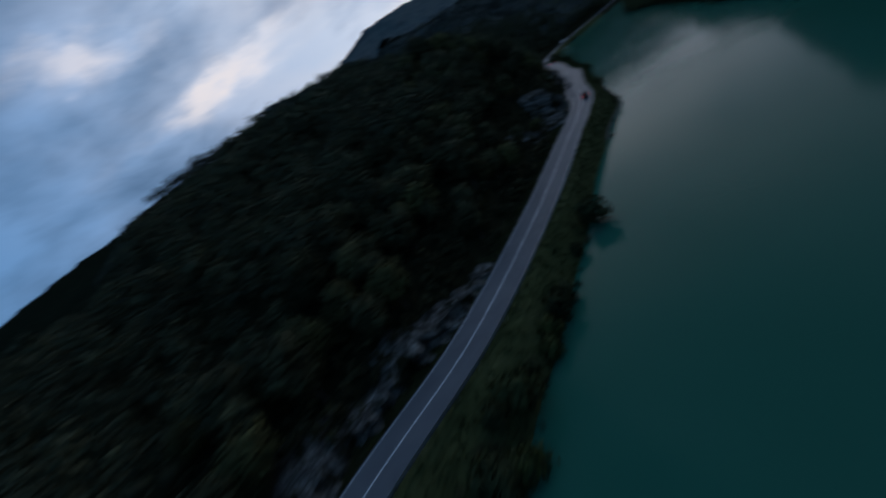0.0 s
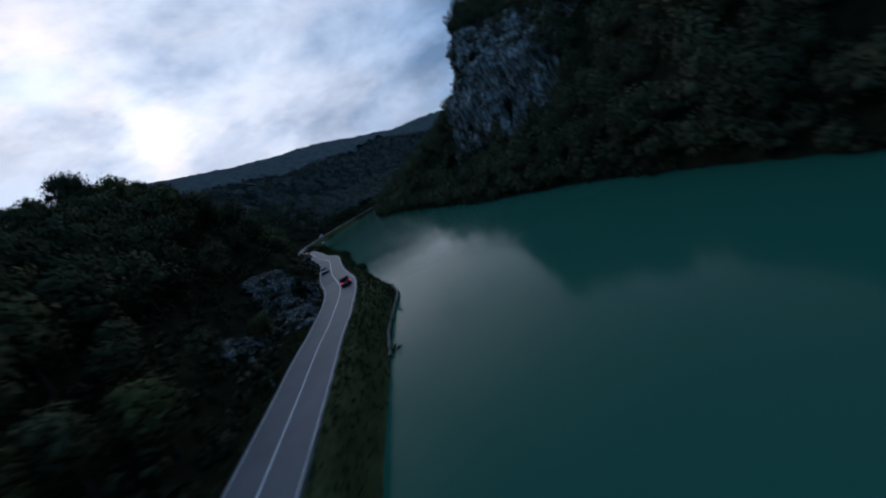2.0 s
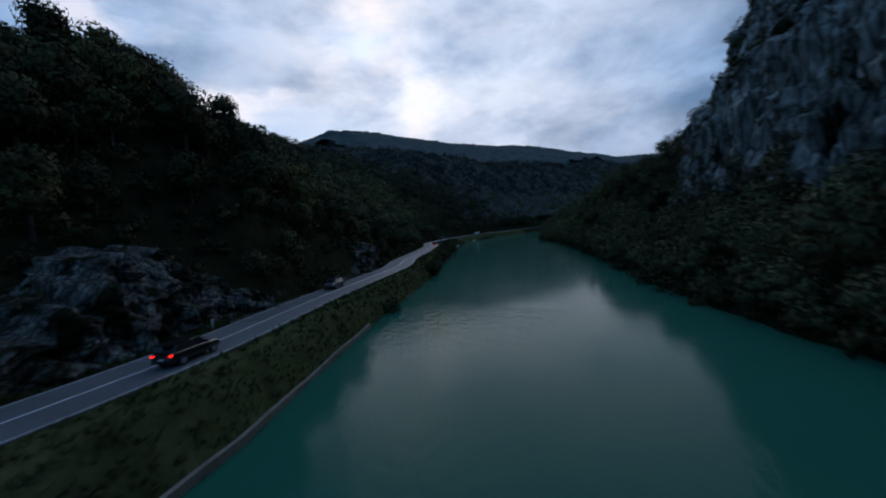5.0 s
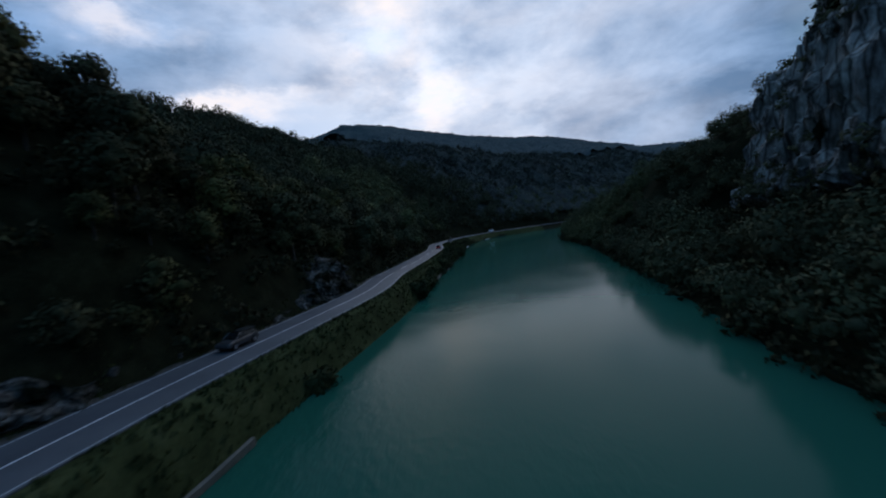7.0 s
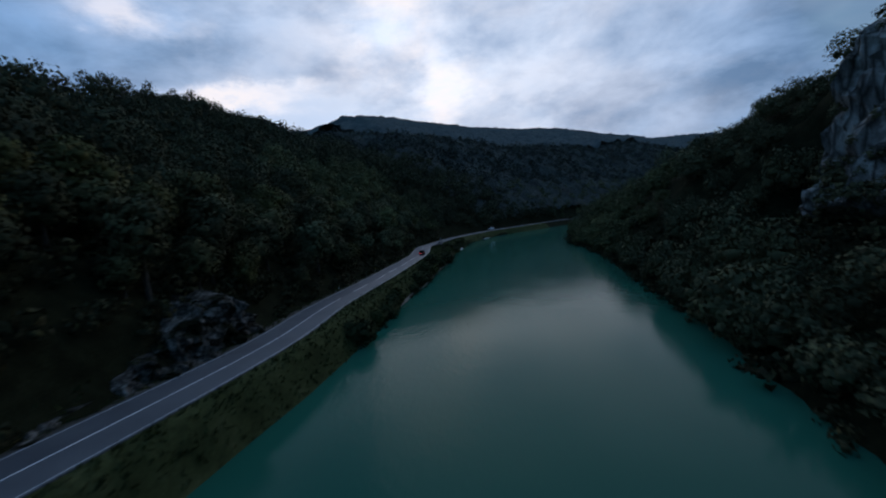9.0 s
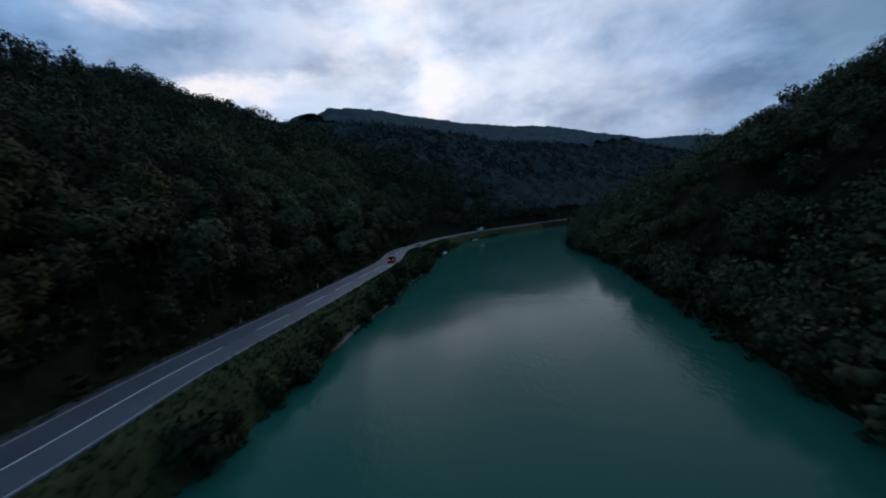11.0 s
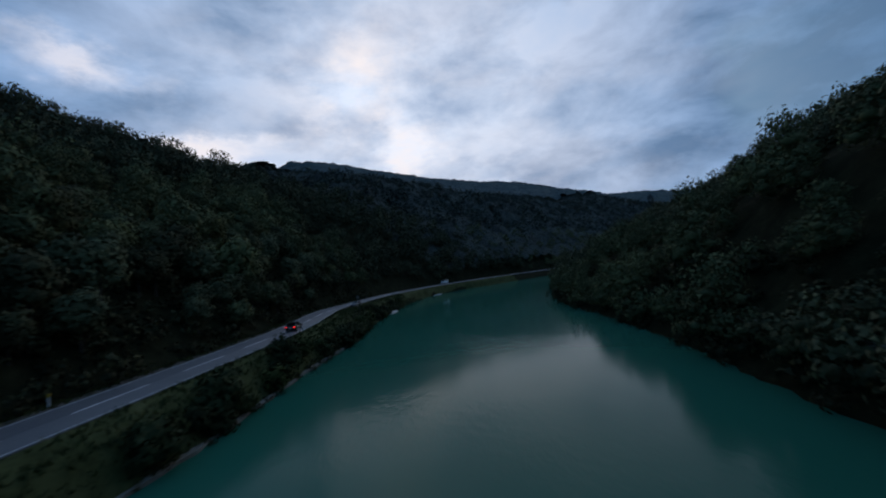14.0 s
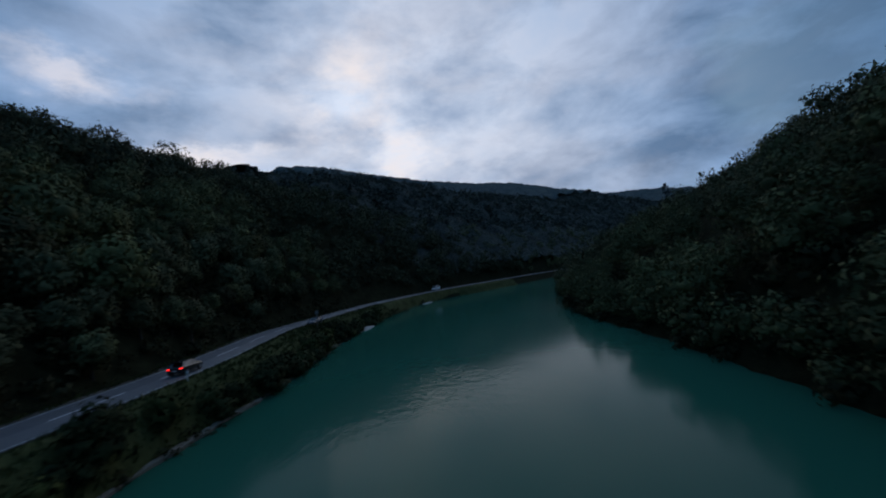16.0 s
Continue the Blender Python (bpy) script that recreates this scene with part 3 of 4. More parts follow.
def crown_arrays(seed, height, radius, lobes, sub, leaves, leaf, cores=99):
    """Triangles of a crown, with soft normals: uneven lobes under a skin of leaf clumps that stick out."""
    r = np.random.default_rng(seed)
    verts, faces, count, soft = [], [], 0, []
    base_v, base_f = ICO[sub]
    cents, rads = [], []
    for k in range(lobes):
        ang = 2.4 * k + r.uniform(-0.5, 0.5)
        lift = (k + 0.5) / lobes
        out = radius * (0.62 * math.sin(math.pi * (0.18 + 0.70 * lift))) * r.uniform(0.6, 1.1)
        c = np.array([out * math.cos(ang), out * math.sin(ang), height * (0.36 + 0.50 * lift)])
        rad = radius * r.uniform(0.42, 0.62)
        cents.append(c)
        rads.append(rad)
        if k < cores:
            bump = 1 + 0.12 * r.standard_normal(len(base_v))[:, None]
            v = base_v * bump * np.array([1, 1, 0.82]) * rad * 0.44 + c
            verts.append(v)
            soft.append(base_v)
            faces.append(base_f + count)
            count += len(v)
    who = r.integers(0, lobes, leaves)
    dirs = r.standard_normal((leaves, 3))
    dirs[:, 2] = dirs[:, 2] * 0.8 + 0.25
    dirs /= np.linalg.norm(dirs, axis=1)[:, None]
    mid = np.array(cents)[who] + dirs * (np.array(rads)[who] * (0.45 + 0.70 * r.uniform(0, 1, leaves) ** 0.6))[:, None] * np.array([1, 1, 0.85])
    a = np.cross(dirs, r.standard_normal((leaves, 3)))
    a /= np.linalg.norm(a, axis=1)[:, None]
    b = np.cross(dirs, a) * 0.8 + dirs * r.uniform(-0.4, 0.4, (leaves, 1))
    size = leaf * r.uniform(0.6, 1.4, (leaves, 1))
    tri = np.stack([mid - a * size - b * size * 0.5, mid + a * size - b * size * 0.4, mid + b * size * 1.1 + dirs * size * r.uniform(-0.3, 0.5, (leaves, 1))], 1).reshape(-1, 3)
    i = np.arange(leaves) * 3 + count
    verts.append(tri)
    faces.append(np.stack([i, i + 1, i + 2], 1))
    whole = mid - np.array([0, 0, height * 0.5])
    whole /= np.linalg.norm(whole, axis=1)[:, None]
    out = dirs * 0.75 + whole * 0.35 + r.standard_normal((leaves, 3)) * 0.16
    soft.append(np.repeat(out / np.linalg.norm(out, axis=1)[:, None], 3, 0))
    return np.concatenate(verts), np.concatenate(faces), np.concatenate(soft)


def limb(bm, a, b, ra, rb, sides=6):
    a, b = Vector(a), Vector(b)
    q = (b - a).to_track_quat("Z", "Y")
    rings = []
    for p, rad in ((a, ra), (b, rb)):
        rings.append([bm.verts.new(p + q @ Vector((rad * math.cos(k * math.tau / sides), rad * math.sin(k * math.tau / sides), 0))) for k in range(sides)])
    for k in range(sides):
        bm.faces.new((rings[0][k], rings[0][(k + 1) % sides], rings[1][(k + 1) % sides], rings[1][k]))
    bm.faces.new(rings[1])


def tree_meshes(kind, seed, height, radius, mat):
    r = random.Random(seed)
    bm = bmesh.new()
    bend = Vector((r.uniform(-0.3, 0.3), r.uniform(-0.3, 0.3), height * 0.5))
    limb(bm, (0, 0, -0.6), bend * 0.5, height * 0.030, height * 0.022)
    limb(bm, bend * 0.5, bend, height * 0.022, height * 0.016)
    limb(bm, bend, bend + Vector((0.1, -0.1, height * 0.32)), height * 0.016, 0.03)
    for k in range(6):
        ang = k * 1.1 + r.uniform(-0.3, 0.3)
        start = bend * r.uniform(0.55, 1.1)
        limb(bm, start, start + Vector((math.cos(ang) * radius * 0.75, math.sin(ang) * radius * 0.75, height * 0.22)), height * 0.010, 0.02, 5)
    me = bpy.data.meshes.new("trunk")
    bm.to_mesh(me)
    bm.free()
    me.materials.append(M_BARK)
    v, f, soft = crown_arrays(seed, height, radius, 13, 1, 1500, radius * 0.074)
    return me, mesh_from("crown", v, f, mat, True, soft)


TREES = [tree_meshes("tree", 100 + k, h, r, M_LEAF) for k, (h, r) in enumerate([(9, 3.4), (11, 3.8), (8, 3.0), (10, 4.2), (7, 2.8), (12, 3.6)])]
LIGHT_TREES = [tree_meshes("tree", 120 + k, h, r, M_LIGHTLEAF) for k, (h, r) in enumerate([(9, 3.8), (10, 4.0), (8, 3.4)])]


def place_thing(name, label, category, group, pairs, place, turn_z, size):
    top = new(name)
    top.empty_display_size = 0.3
    top.matrix_basis = Matrix.Translation(place) @ Matrix.Rotation(turn_z, 4, "Z") @ Matrix.Scale(size, 4)
    for part_name, me in pairs:
        new(part_name, me).parent = top
    return tagged(top, label, category, group)


def bush_mesh(seed, h, r):
    v, f, soft = crown_arrays(seed, h, r, 7, 1, 560, r * 0.10)
    v[:, 2] -= h * 0.22
    bm = bmesh.new()
    rr = random.Random(seed)
    for k in range(5):
        ang = k * 1.26 + rr.uniform(-0.4, 0.4)
        limb(bm, (0.1 * math.cos(ang), 0.1 * math.sin(ang), -0.3), (r * 0.5 * math.cos(ang), r * 0.5 * math.sin(ang), h * 0.5), 0.04, 0.015, 5)
    me = bpy.data.meshes.new("stems")
    bm.to_mesh(me)
    bm.free()
    me.materials.append(M_BARK)
    return me, mesh_from("leaves", v, f, M_BUSH, True, soft)


BUSHES = [bush_mesh(300 + k, h, r) for k, (h, r) in enumerate([(2.2, 1.5), (2.8, 1.7), (1.6, 1.3), (3.4, 1.8), (1.9, 1.8)])]


def scatter(x0, x1, y0, y1, gap, seed):
    r = np.random.default_rng(seed)
    gx, gy = np.meshgrid(np.arange(x0, x1, gap), np.arange(y0, y1, gap), indexing="ij")
    p = np.stack([gx.ravel(), gy.ravel()], 1)
    return p + r.uniform(-0.42, 0.42, p.shape) * gap


ROCKY = [(20, 52), (90, 142), (158, 185)]


def rocky(y):
    out = np.zeros(len(y), bool)
    for lo, hi in ROCKY:
        out |= (y > lo) & (y < hi)
    return out


# trees in the front of the wood above the road
p = scatter(-60, 140, 0, 345, 5.2, 21)
s, spot = side(p, ROAD)
u = -s - HALF
keep = (u > 3.2) & (u < 24) & (spot[:, 1] > 20) & (spot[:, 1] < 345) & ~(rocky(spot[:, 1]) & (u < 6.5)) & ~((spot[:, 1] > 90) & (spot[:, 1] < 137) & (u < 12.5))
front = p[keep]
fu = u[keep]
order = np.argsort(fu)[:250]
chosen = front[order]
for (x, y), z in zip(chosen, terrain(chosen)):
    k = int(rng.integers(0, len(TREES)))
    near_road = abs(float(side(np.array([[x, y]]), ROAD)[0][0])) < HALF + 7
    light = y > 245 and k > 1
    kind = LIGHT_TREES[k % 3] if light else TREES[k]
    place_thing("tree", "lighter olive green broadleaf tree beside the road" if light else "dark green broadleaf tree on the slope above the road", "tree", "trees above the road",
                (("trunk", kind[0]), ("crown", kind[1])), (x, y, z - 0.2), rng.uniform(0, 6.28), rng.uniform(0.55, 0.75) if near_road else rng.uniform(0.7, 1.05))

# leafy trees that stand out on the knoll above the bend
KNOLL = (12, 146)
p = scatter(-24, 48, 112, 182, 5.4, 24)
su = -side(p, ROAD)[0] - HALF
p = p[(np.hypot(p[:, 0] - KNOLL[0], p[:, 1] - KNOLL[1]) < 31) & (su > 19)]
for (x, y), z in zip(p, terrain(p)):
    k = int(rng.integers(0, len(TREES)))
    place_thing("tree", "leafy broadleaf tree standing out on the knoll above the road", "tree", "trees on the knoll",
                (("trunk", TREES[k][0]), ("crown", TREES[k][1])), (x, y, z - 0.3), rng.uniform(0, 6.28), rng.uniform(0.7, 1.15))

for x, y, k, size in ((12.5, 134, 5, 1.05), (7, 131.5, 1, 1.0), (17, 138.5, 3, 1.0), (22, 145, 5, 0.85), (27.5, 160, 5, 0.95)):
    place_thing("tree", "tall leafy tree outlined against the sky on the knoll", "tree", "trees on the knoll",
                (("trunk", TREES[k][0]), ("crown", TREES[k][1])), (x, y, float(terrain(np.array([[x, y]]))[0]) - 0.3), x, size)

# trees over the rock at the bend, hanging towards the road
for y, off, size in ((100, -8.4, 0.6), (139, -8.0, 0.7), (143, -7.4, 0.75), (147, -7.8, 0.8), (152, -8.2, 0.8)):
    x0, y0 = beside(y, y + 1, off, 2)[0]
    k = int(rng.integers(0, len(TREES)))
    lift = float(np.interp(y, [96, 104, 138, 150], [0.4, 1.5, 1.2, 0.6]))
    place_thing("tree", "leafy tree leaning from the rock over the road bend", "tree", "trees at the bend",
                (("trunk", TREES[k][0]), ("crown", TREES[k][1])), (x0, y0, lift), rng.uniform(0, 6.28), size)

# bushes and small trees along the river bank
WALLED = [(88, 142)]


def walled(y):
    out = np.zeros(len(y), bool)
    for lo, hi in WALLED:
        out |= (y > lo) & (y < hi)
    return out


p = scatter(-40, 150, -10, 350, 2.3, 22)
s, spot = side(p, ROAD)
dl, lspot = side(p, SHORE_L)
patch = value_noise(p[:, 0], p[:, 1], 9, 8)
edge = (dl > -2.4) & (dl < -0.3) & ~walled(lspot[:, 1])
upper = (s > HALF + 4.6) & (dl < -1.6) & (patch > 0.3)
keep = (edge | upper) & (s > HALF + 3.6) & (spot[:, 1] < 345) & (spot[:, 1] > 5)
bank, low_down = p[keep], edge[keep]
pick = np.random.default_rng(5).permutation(len(bank))[:296]
for (x, y), z, big in zip(bank[pick], terrain(bank[pick]), low_down[pick]):
    k = int(rng.integers(0, len(BUSHES)))
    place_thing("bush", "tall dark bush overhanging the water's edge" if big else "dark green leafy bush on the grassy river bank", "bush", "bushes on the river bank",
                (("stems", BUSHES[k][0]), ("leaves", BUSHES[k][1])), (x, y, z - 0.1), rng.uniform(0, 6.28), rng.uniform(0.9, 1.5) if big else rng.uniform(0.5, 0.95))
place_thing("bush", "large bush leaning over the water from the river bank", "bush", "bushes on the river bank",
            (("stems", BUSHES[3][0]), ("leaves", BUSHES[3][1])), (10.6, 54.2, -3.9), 0.4, 1.5)
for x, y, k, size, label in ((54.4, 211.5, 1, 1.15, "large pale grey green broadleaf tree standing out beside the road"), (66.5, 276, 0, 1.35, "tall yellow green broadleaf tree above the road"),
                             (61.5, 241, 2, 0.85, "pale olive broadleaf tree at the edge of the road wood")):
    place_thing("tree", label, "tree", "trees above the road", (("trunk", LIGHT_TREES[k][0]), ("crown", LIGHT_TREES[k][1])),
                (x, y, float(terrain(np.array([[x, y]]))[0]) - 0.3), x, size)

# woods farther up and across the river, built of many crowns
SHAPES = [(8, 3.2), (10, 3.8), (7, 3.4), (11, 3.6), (9, 4.2), (8, 2.7), (12, 3.4), (6, 3.0)]
FINE = [crown_arrays(650 + k, h, r, 9, 1, 900, r * 0.064, 5) for k, (h, r) in enumerate(SHAPES)]
COARSE = [crown_arrays(670 + k, h, r, 6, 1, 180, r * 0.105, 3) for k, (h, r) in enumerate(SHAPES)]
MID = [crown_arrays(600 + k, h, r, 7, 1, 330, r * 0.092, 4) for k, (h, r) in enumerate([(8, 3.2), (10, 3.8), (7, 3.4), (11, 3.6), (9, 4.2), (8, 2.7), (12, 3.4), (6, 3.0)])]
LOW = [crown_arrays(700 + k, h, r, 4, 1, 66, r * 0.16, 2) for k, (h, r) in enumerate([(2.4, 1.7), (3.2, 2.0), (1.8, 1.6), (2.8, 1.4)])]
FAR = [crown_arrays(500 + k, h, r, 5, 1, 60, r * 0.18, 3) for k, (h, r) in enumerate([(8, 3.2), (10, 3.8), (7, 3.4), (11, 3.6), (9, 4.4), (8, 2.7)])]


def woods(name, label, places, size, seed, kinds, category="woods", mat=M_WOODS, z=None):
    r = np.random.default_rng(seed)
    z = terrain(places) if z is None else z
    verts, faces, count, normals = [], [], 0, []
    for (x, y), h in zip(places, z):
        v, f, soft = kinds[int(r.integers(0, len(kinds)))]
        a, k = r.uniform(0, 6.28), size * r.uniform(0.7, 1.3)
        ca, sa = math.cos(a) * k, math.sin(a) * k
        tall = k * r.uniform(0.85, 1.15)
        w = np.column_stack([v[:, 0] * ca - v[:, 1] * sa + x, v[:, 0] * sa + v[:, 1] * ca + y, v[:, 2] * tall + h - 0.18 * v[:, 2].max() * k])
        verts.append(w)
        ca, sa = math.cos(a), math.sin(a)
        normals.append(np.column_stack([soft[:, 0] * ca - soft[:, 1] * sa, soft[:, 0] * sa + soft[:, 1] * ca, soft[:, 2]]))
        faces.append(f + count)
        count += len(v)
    ob = mesh_part(name, np.concatenate(verts), np.concatenate(faces), mat, smooth_shade=True, normals=np.concatenate(normals))
    return tagged(ob, label, category, kind="stuff")


def hillside(x0, x1, y0, y1, gap, seed, lo, hi):
    q = scatter(x0, x1, y0, y1, gap, seed)
    s, spot = side(q, ROAD)
    u = -s - HALF
    return q[(u > lo) & (u < hi)], spot[(u > lo) & (u < hi)], u[(u > lo) & (u < hi)]


q, spot, u = hillside(-150, 260, -70, 470, 6.0, 31, 4, 165)
inner = ((u < 19) & (spot[:, 1] > 20) & (spot[:, 1] < 345)) | ((np.hypot(q[:, 0] - KNOLL[0], q[:, 1] - KNOLL[1]) < 30) & (u > 19))
ok = ~inner & ~(rocky(spot[:, 1]) & (u < 8)) & ((u < 118) | (spot[:, 1] > 190))
close = (u < 46) & (spot[:, 1] > 40) & (spot[:, 1] < 350)
deep = (u > 74) | (spot[:, 1] < 20)
woods("woods", "dense olive green broadleaf woods on the slope above the road", q[ok & close & (spot[:, 1] < 245)], 1.14, 41, FINE)
woods("woods", "paler olive green broadleaf woods above the road", q[ok & close & (spot[:, 1] >= 245)], 1.1, 42, FINE, mat=M_PALEWOODS)
woods("woods", "dense dark broadleaf woods higher up the slope above the road", q[ok & ~close & ~deep], 1.10, 51, MID)
woods("woods", "dark broadleaf woods along the top of the slope", q[ok & ~close & deep], 1.08, 52, COARSE)
q, spot, u = hillside(-60, 150, 0, 350, 2.4, 35, 1.4, 26)
woods("undergrowth", "tangled dark undergrowth and scrub above the road", q[~(rocky(spot[:, 1]) & (u < 3.0)) & ~((spot[:, 1] > 104) & (spot[:, 1] < 136) & (u < 4.8))], 0.9, 45, LOW, "undergrowth", M_SCRUB)
q = scatter(-40, 150, -10, 420, 1.7, 38)
s, spot = side(q, ROAD)
dl, lspot = side(q, SHORE_L)
patch = value_noise(q[:, 0], q[:, 1], 7, 18)
ok = (s > HALF + 4.4) & (((dl > -4.6) & (dl < -1.5)) | ((dl >= -1.5) & (dl < 0.3) & ~walled(lspot[:, 1])) | ((dl < -3.0) & (patch > 0.4)))
woods("undergrowth", "dark scrub and brambles on the river bank", q[ok], 0.42, 48, LOW, "undergrowth", M_SCRUB)


def canopy(name, label, x0, x1, y0, y1, step, gap, tall, lift, keep, mat, seed):
    """Far woods as one closed sheet of rounded crowns over the hill."""
    xs, ys = np.arange(x0, x1, step), np.arange(y0, y1, step)
    gx, gy = np.meshgrid(xs, ys, indexing="ij")
    flat = np.stack([gx.ravel(), gy.ravel()], 1)
    cx, cy = np.floor(flat[:, 0] / gap), np.floor(flat[:, 1] / gap)
    dome = np.zeros(len(flat))
    for i in (-1, 0, 1):
        for j in (-1, 0, 1):
            ix, iy = cx + i, cy + j
            px = (ix + 0.5 + 0.8 * (lattice(ix, iy, seed) - 0.5)) * gap
            py = (iy + 0.5 + 0.8 * (lattice(ix, iy, seed + 1) - 0.5)) * gap
            wide = gap * (0.55 + 0.45 * lattice(ix, iy, seed + 2))
            high = tall * (0.6 + 0.5 * lattice(ix, iy, seed + 3))
            d = ((flat[:, 0] - px) ** 2 + (flat[:, 1] - py) ** 2) / wide ** 2
            dome = np.maximum(dome, high * np.sqrt(np.maximum(1 - d, 0)))
    faces = grid_faces(len(xs), len(ys))
    good = keep(flat)
    faces = faces[good[faces].all(1)]
    used = np.unique(faces)
    z = np.zeros(len(flat))
    rise = smooth((np.hypot(flat[used, 0] - 99, flat[used, 1] - 211) - 195) / 70)
    z[used] = terrain(flat[used]) + (lift + dome[used]) * rise - 1.5 * (1 - rise) + value_noise(flat[used, 0], flat[used, 1], 3.0, seed + 4) * 0.6
    index = np.zeros(len(flat), np.int64)
    index[used] = np.arange(len(used))
    verts, tris = np.column_stack([flat, z])[used], index[faces]
    # a skin of leaf clumps over the crowns
    r = np.random.default_rng(seed)
    pick = tris[r.integers(0, len(tris), int(len(tris) * 1.4))]
    w = r.dirichlet((1, 1, 1, 1), len(pick))
    mid = (verts[pick] * w[:, :, None]).sum(1) + np.column_stack([np.zeros((len(pick), 2)), r.uniform(-0.2, 0.7, len(pick))])
    a, b = r.standard_normal((len(pick), 3)), r.standard_normal((len(pick), 3))
    a[:, 2] *= 0.5
    clump = np.stack([mid - a * 0.7, mid + b * 0.7, mid + a * 0.4 - b * 0.5], 1).reshape(-1, 3)
    n = len(verts)
    halves = np.concatenate([tris[:, [0, 1, 2]], tris[:, [0, 2, 3]], np.arange(len(clump)).reshape(-1, 3) + n])
    tagged(mesh_part(name, np.concatenate([verts, clump]), halves, mat, smooth_shade=True), label, "woods", kind="stuff")


def far_left(q):
    s, _ = side(q, ROAD)
    far = np.hypot(q[:, 0] - 99, q[:, 1] - 211)
    return (s < -HALF - 6) & (s > -HALF - 290) & (far > 190) & (far < 1000) & (q[:, 1] > 290)


def far_ridge(q):
    s, _ = side(q, ROAD)
    far = np.hypot(q[:, 0] - 99, q[:, 1] - 211)
    return (s <= -HALF - 255) & (s > -HALF - 760) & (far > 215) & (far < 1250) & (q[:, 1] > 300)


def far_right(q):
    dr, _ = side(q, SHORE_R)
    return (dr > 1.5) & (dr < 150) & (q[:, 0] > 290)


canopy("woods", "distant dark wooded hillside above the valley", -150, 920, 300, 1150, 3.4, 9.5, 6.0, 1.0, far_left, M_HAZEWOODS, 81)
canopy("woods", "wooded ridge with blue haze painted in its leaf colour, at the head of the valley", -150, 1000, 300, 1420, 6.0, 13.0, 8.0, 6.0, far_ridge, M_HAZERIDGE, 86)
canopy("woods", "distant wooded river bank", 285, 1000, 320, 640, 3.4, 8.5, 7.0, 0.0, far_right, M_HAZEWOODS, 91)
q = scatter(-420, 640, 290, 900, 8.2, 39)
off, spot = side(q, ROAD)
far = np.hypot(q[:, 0] - 99, q[:, 1] - 211)
ok = (off < -HALF - 3) & (off > -HALF - 300) & (far > 178) & (far < 800) & ~((q[:, 0] < 260) & (q[:, 1] < 470) & (off > -HALF - 160))
edge = ok & (off > -HALF - 40)
woods("woods", "rounded crowns of the distant woods above the valley road", q[ok & ~edge], 1.25, 71, FAR, mat=M_HAZEWOODS)
woods("woods", "pale green trees along the far bend of the road", q[edge], 1.05, 72, COARSE, mat=M_PALEWOODS)
q = scatter(40, 360, -60, 470, 5.7, 33)
dr, rspot = side(q, SHORE_R)
bare = smooth((rspot[:, 1] - 124) / 10) * smooth((203 - rspot[:, 1]) / 5) * ((dr > 25) & (dr < 54))
thin = np.random.default_rng(9).uniform(0, 1, len(q))
foot = smooth((rspot[:, 1] - 124) / 8) * smooth((205 - rspot[:, 1]) / 8) * ((dr > 13) & (dr <= 25))
ok = (dr > 1.5) & (dr < 108) & (thin > bare * 0.9) & (thin > foot * 0.75)
close = ((dr < 38) & (rspot[:, 1] > 50) & (rspot[:, 1] < 330)) | ((dr < 84) & (rspot[:, 1] > 205) & (rspot[:, 1] < 290))
deep = (dr > 92) | (rspot[:, 1] < 0)
pale = (dr < 30) & (rspot[:, 1] > 224)
high = (dr > 20) & (rspot[:, 1] > 205) & (rspot[:, 1] < 295)
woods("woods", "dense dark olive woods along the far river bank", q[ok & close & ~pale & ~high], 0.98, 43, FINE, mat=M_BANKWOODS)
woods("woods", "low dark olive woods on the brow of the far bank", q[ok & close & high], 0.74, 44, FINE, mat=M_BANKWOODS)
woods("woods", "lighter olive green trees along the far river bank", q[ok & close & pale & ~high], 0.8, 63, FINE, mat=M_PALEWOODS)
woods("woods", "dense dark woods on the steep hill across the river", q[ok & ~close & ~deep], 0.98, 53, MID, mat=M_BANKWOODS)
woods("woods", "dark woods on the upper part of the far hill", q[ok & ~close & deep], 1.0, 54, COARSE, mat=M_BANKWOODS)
run = np.concatenate([[0], np.cumsum(np.linalg.norm(np.diff(SHORE_R, axis=0), axis=1))])
along = np.arange(run[int(np.argmin(np.abs(SHORE_R[:, 1] + 40)))], run[int(np.argmin(np.abs(SHORE_R[:, 1] - 420)))], 3.0)
q = at_arc(SHORE_R, run, along)
d = np.gradient(q, axis=0)
d /= np.linalg.norm(d, axis=1)[:, None]
q = q + np.stack([d[:, 1], -d[:, 0]], 1) * np.random.default_rng(3).uniform(0.2, 2.6, (len(q), 1))
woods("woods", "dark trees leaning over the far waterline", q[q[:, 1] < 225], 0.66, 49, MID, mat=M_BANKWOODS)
woods("woods", "lighter yellow green trees leaning over the far waterline", q[q[:, 1] >= 225], 0.7, 59, MID, mat=M_PALEWOODS)
q = scatter(0, 330, -60, 470, 2.8, 36)
dr, rspot = side(q, SHORE_R)
thin = np.random.default_rng(10).uniform(0, 1, len(q))
q = q[((dr > -0.6) & (dr < 9)) | ((dr > 10) & (dr < 26) & (rspot[:, 1] > 122) & (rspot[:, 1] < 206))]
woods("undergrowth", "dark scrub hanging over the far waterline", q, 1.0, 46, LOW, "undergrowth", M_SCRUB)
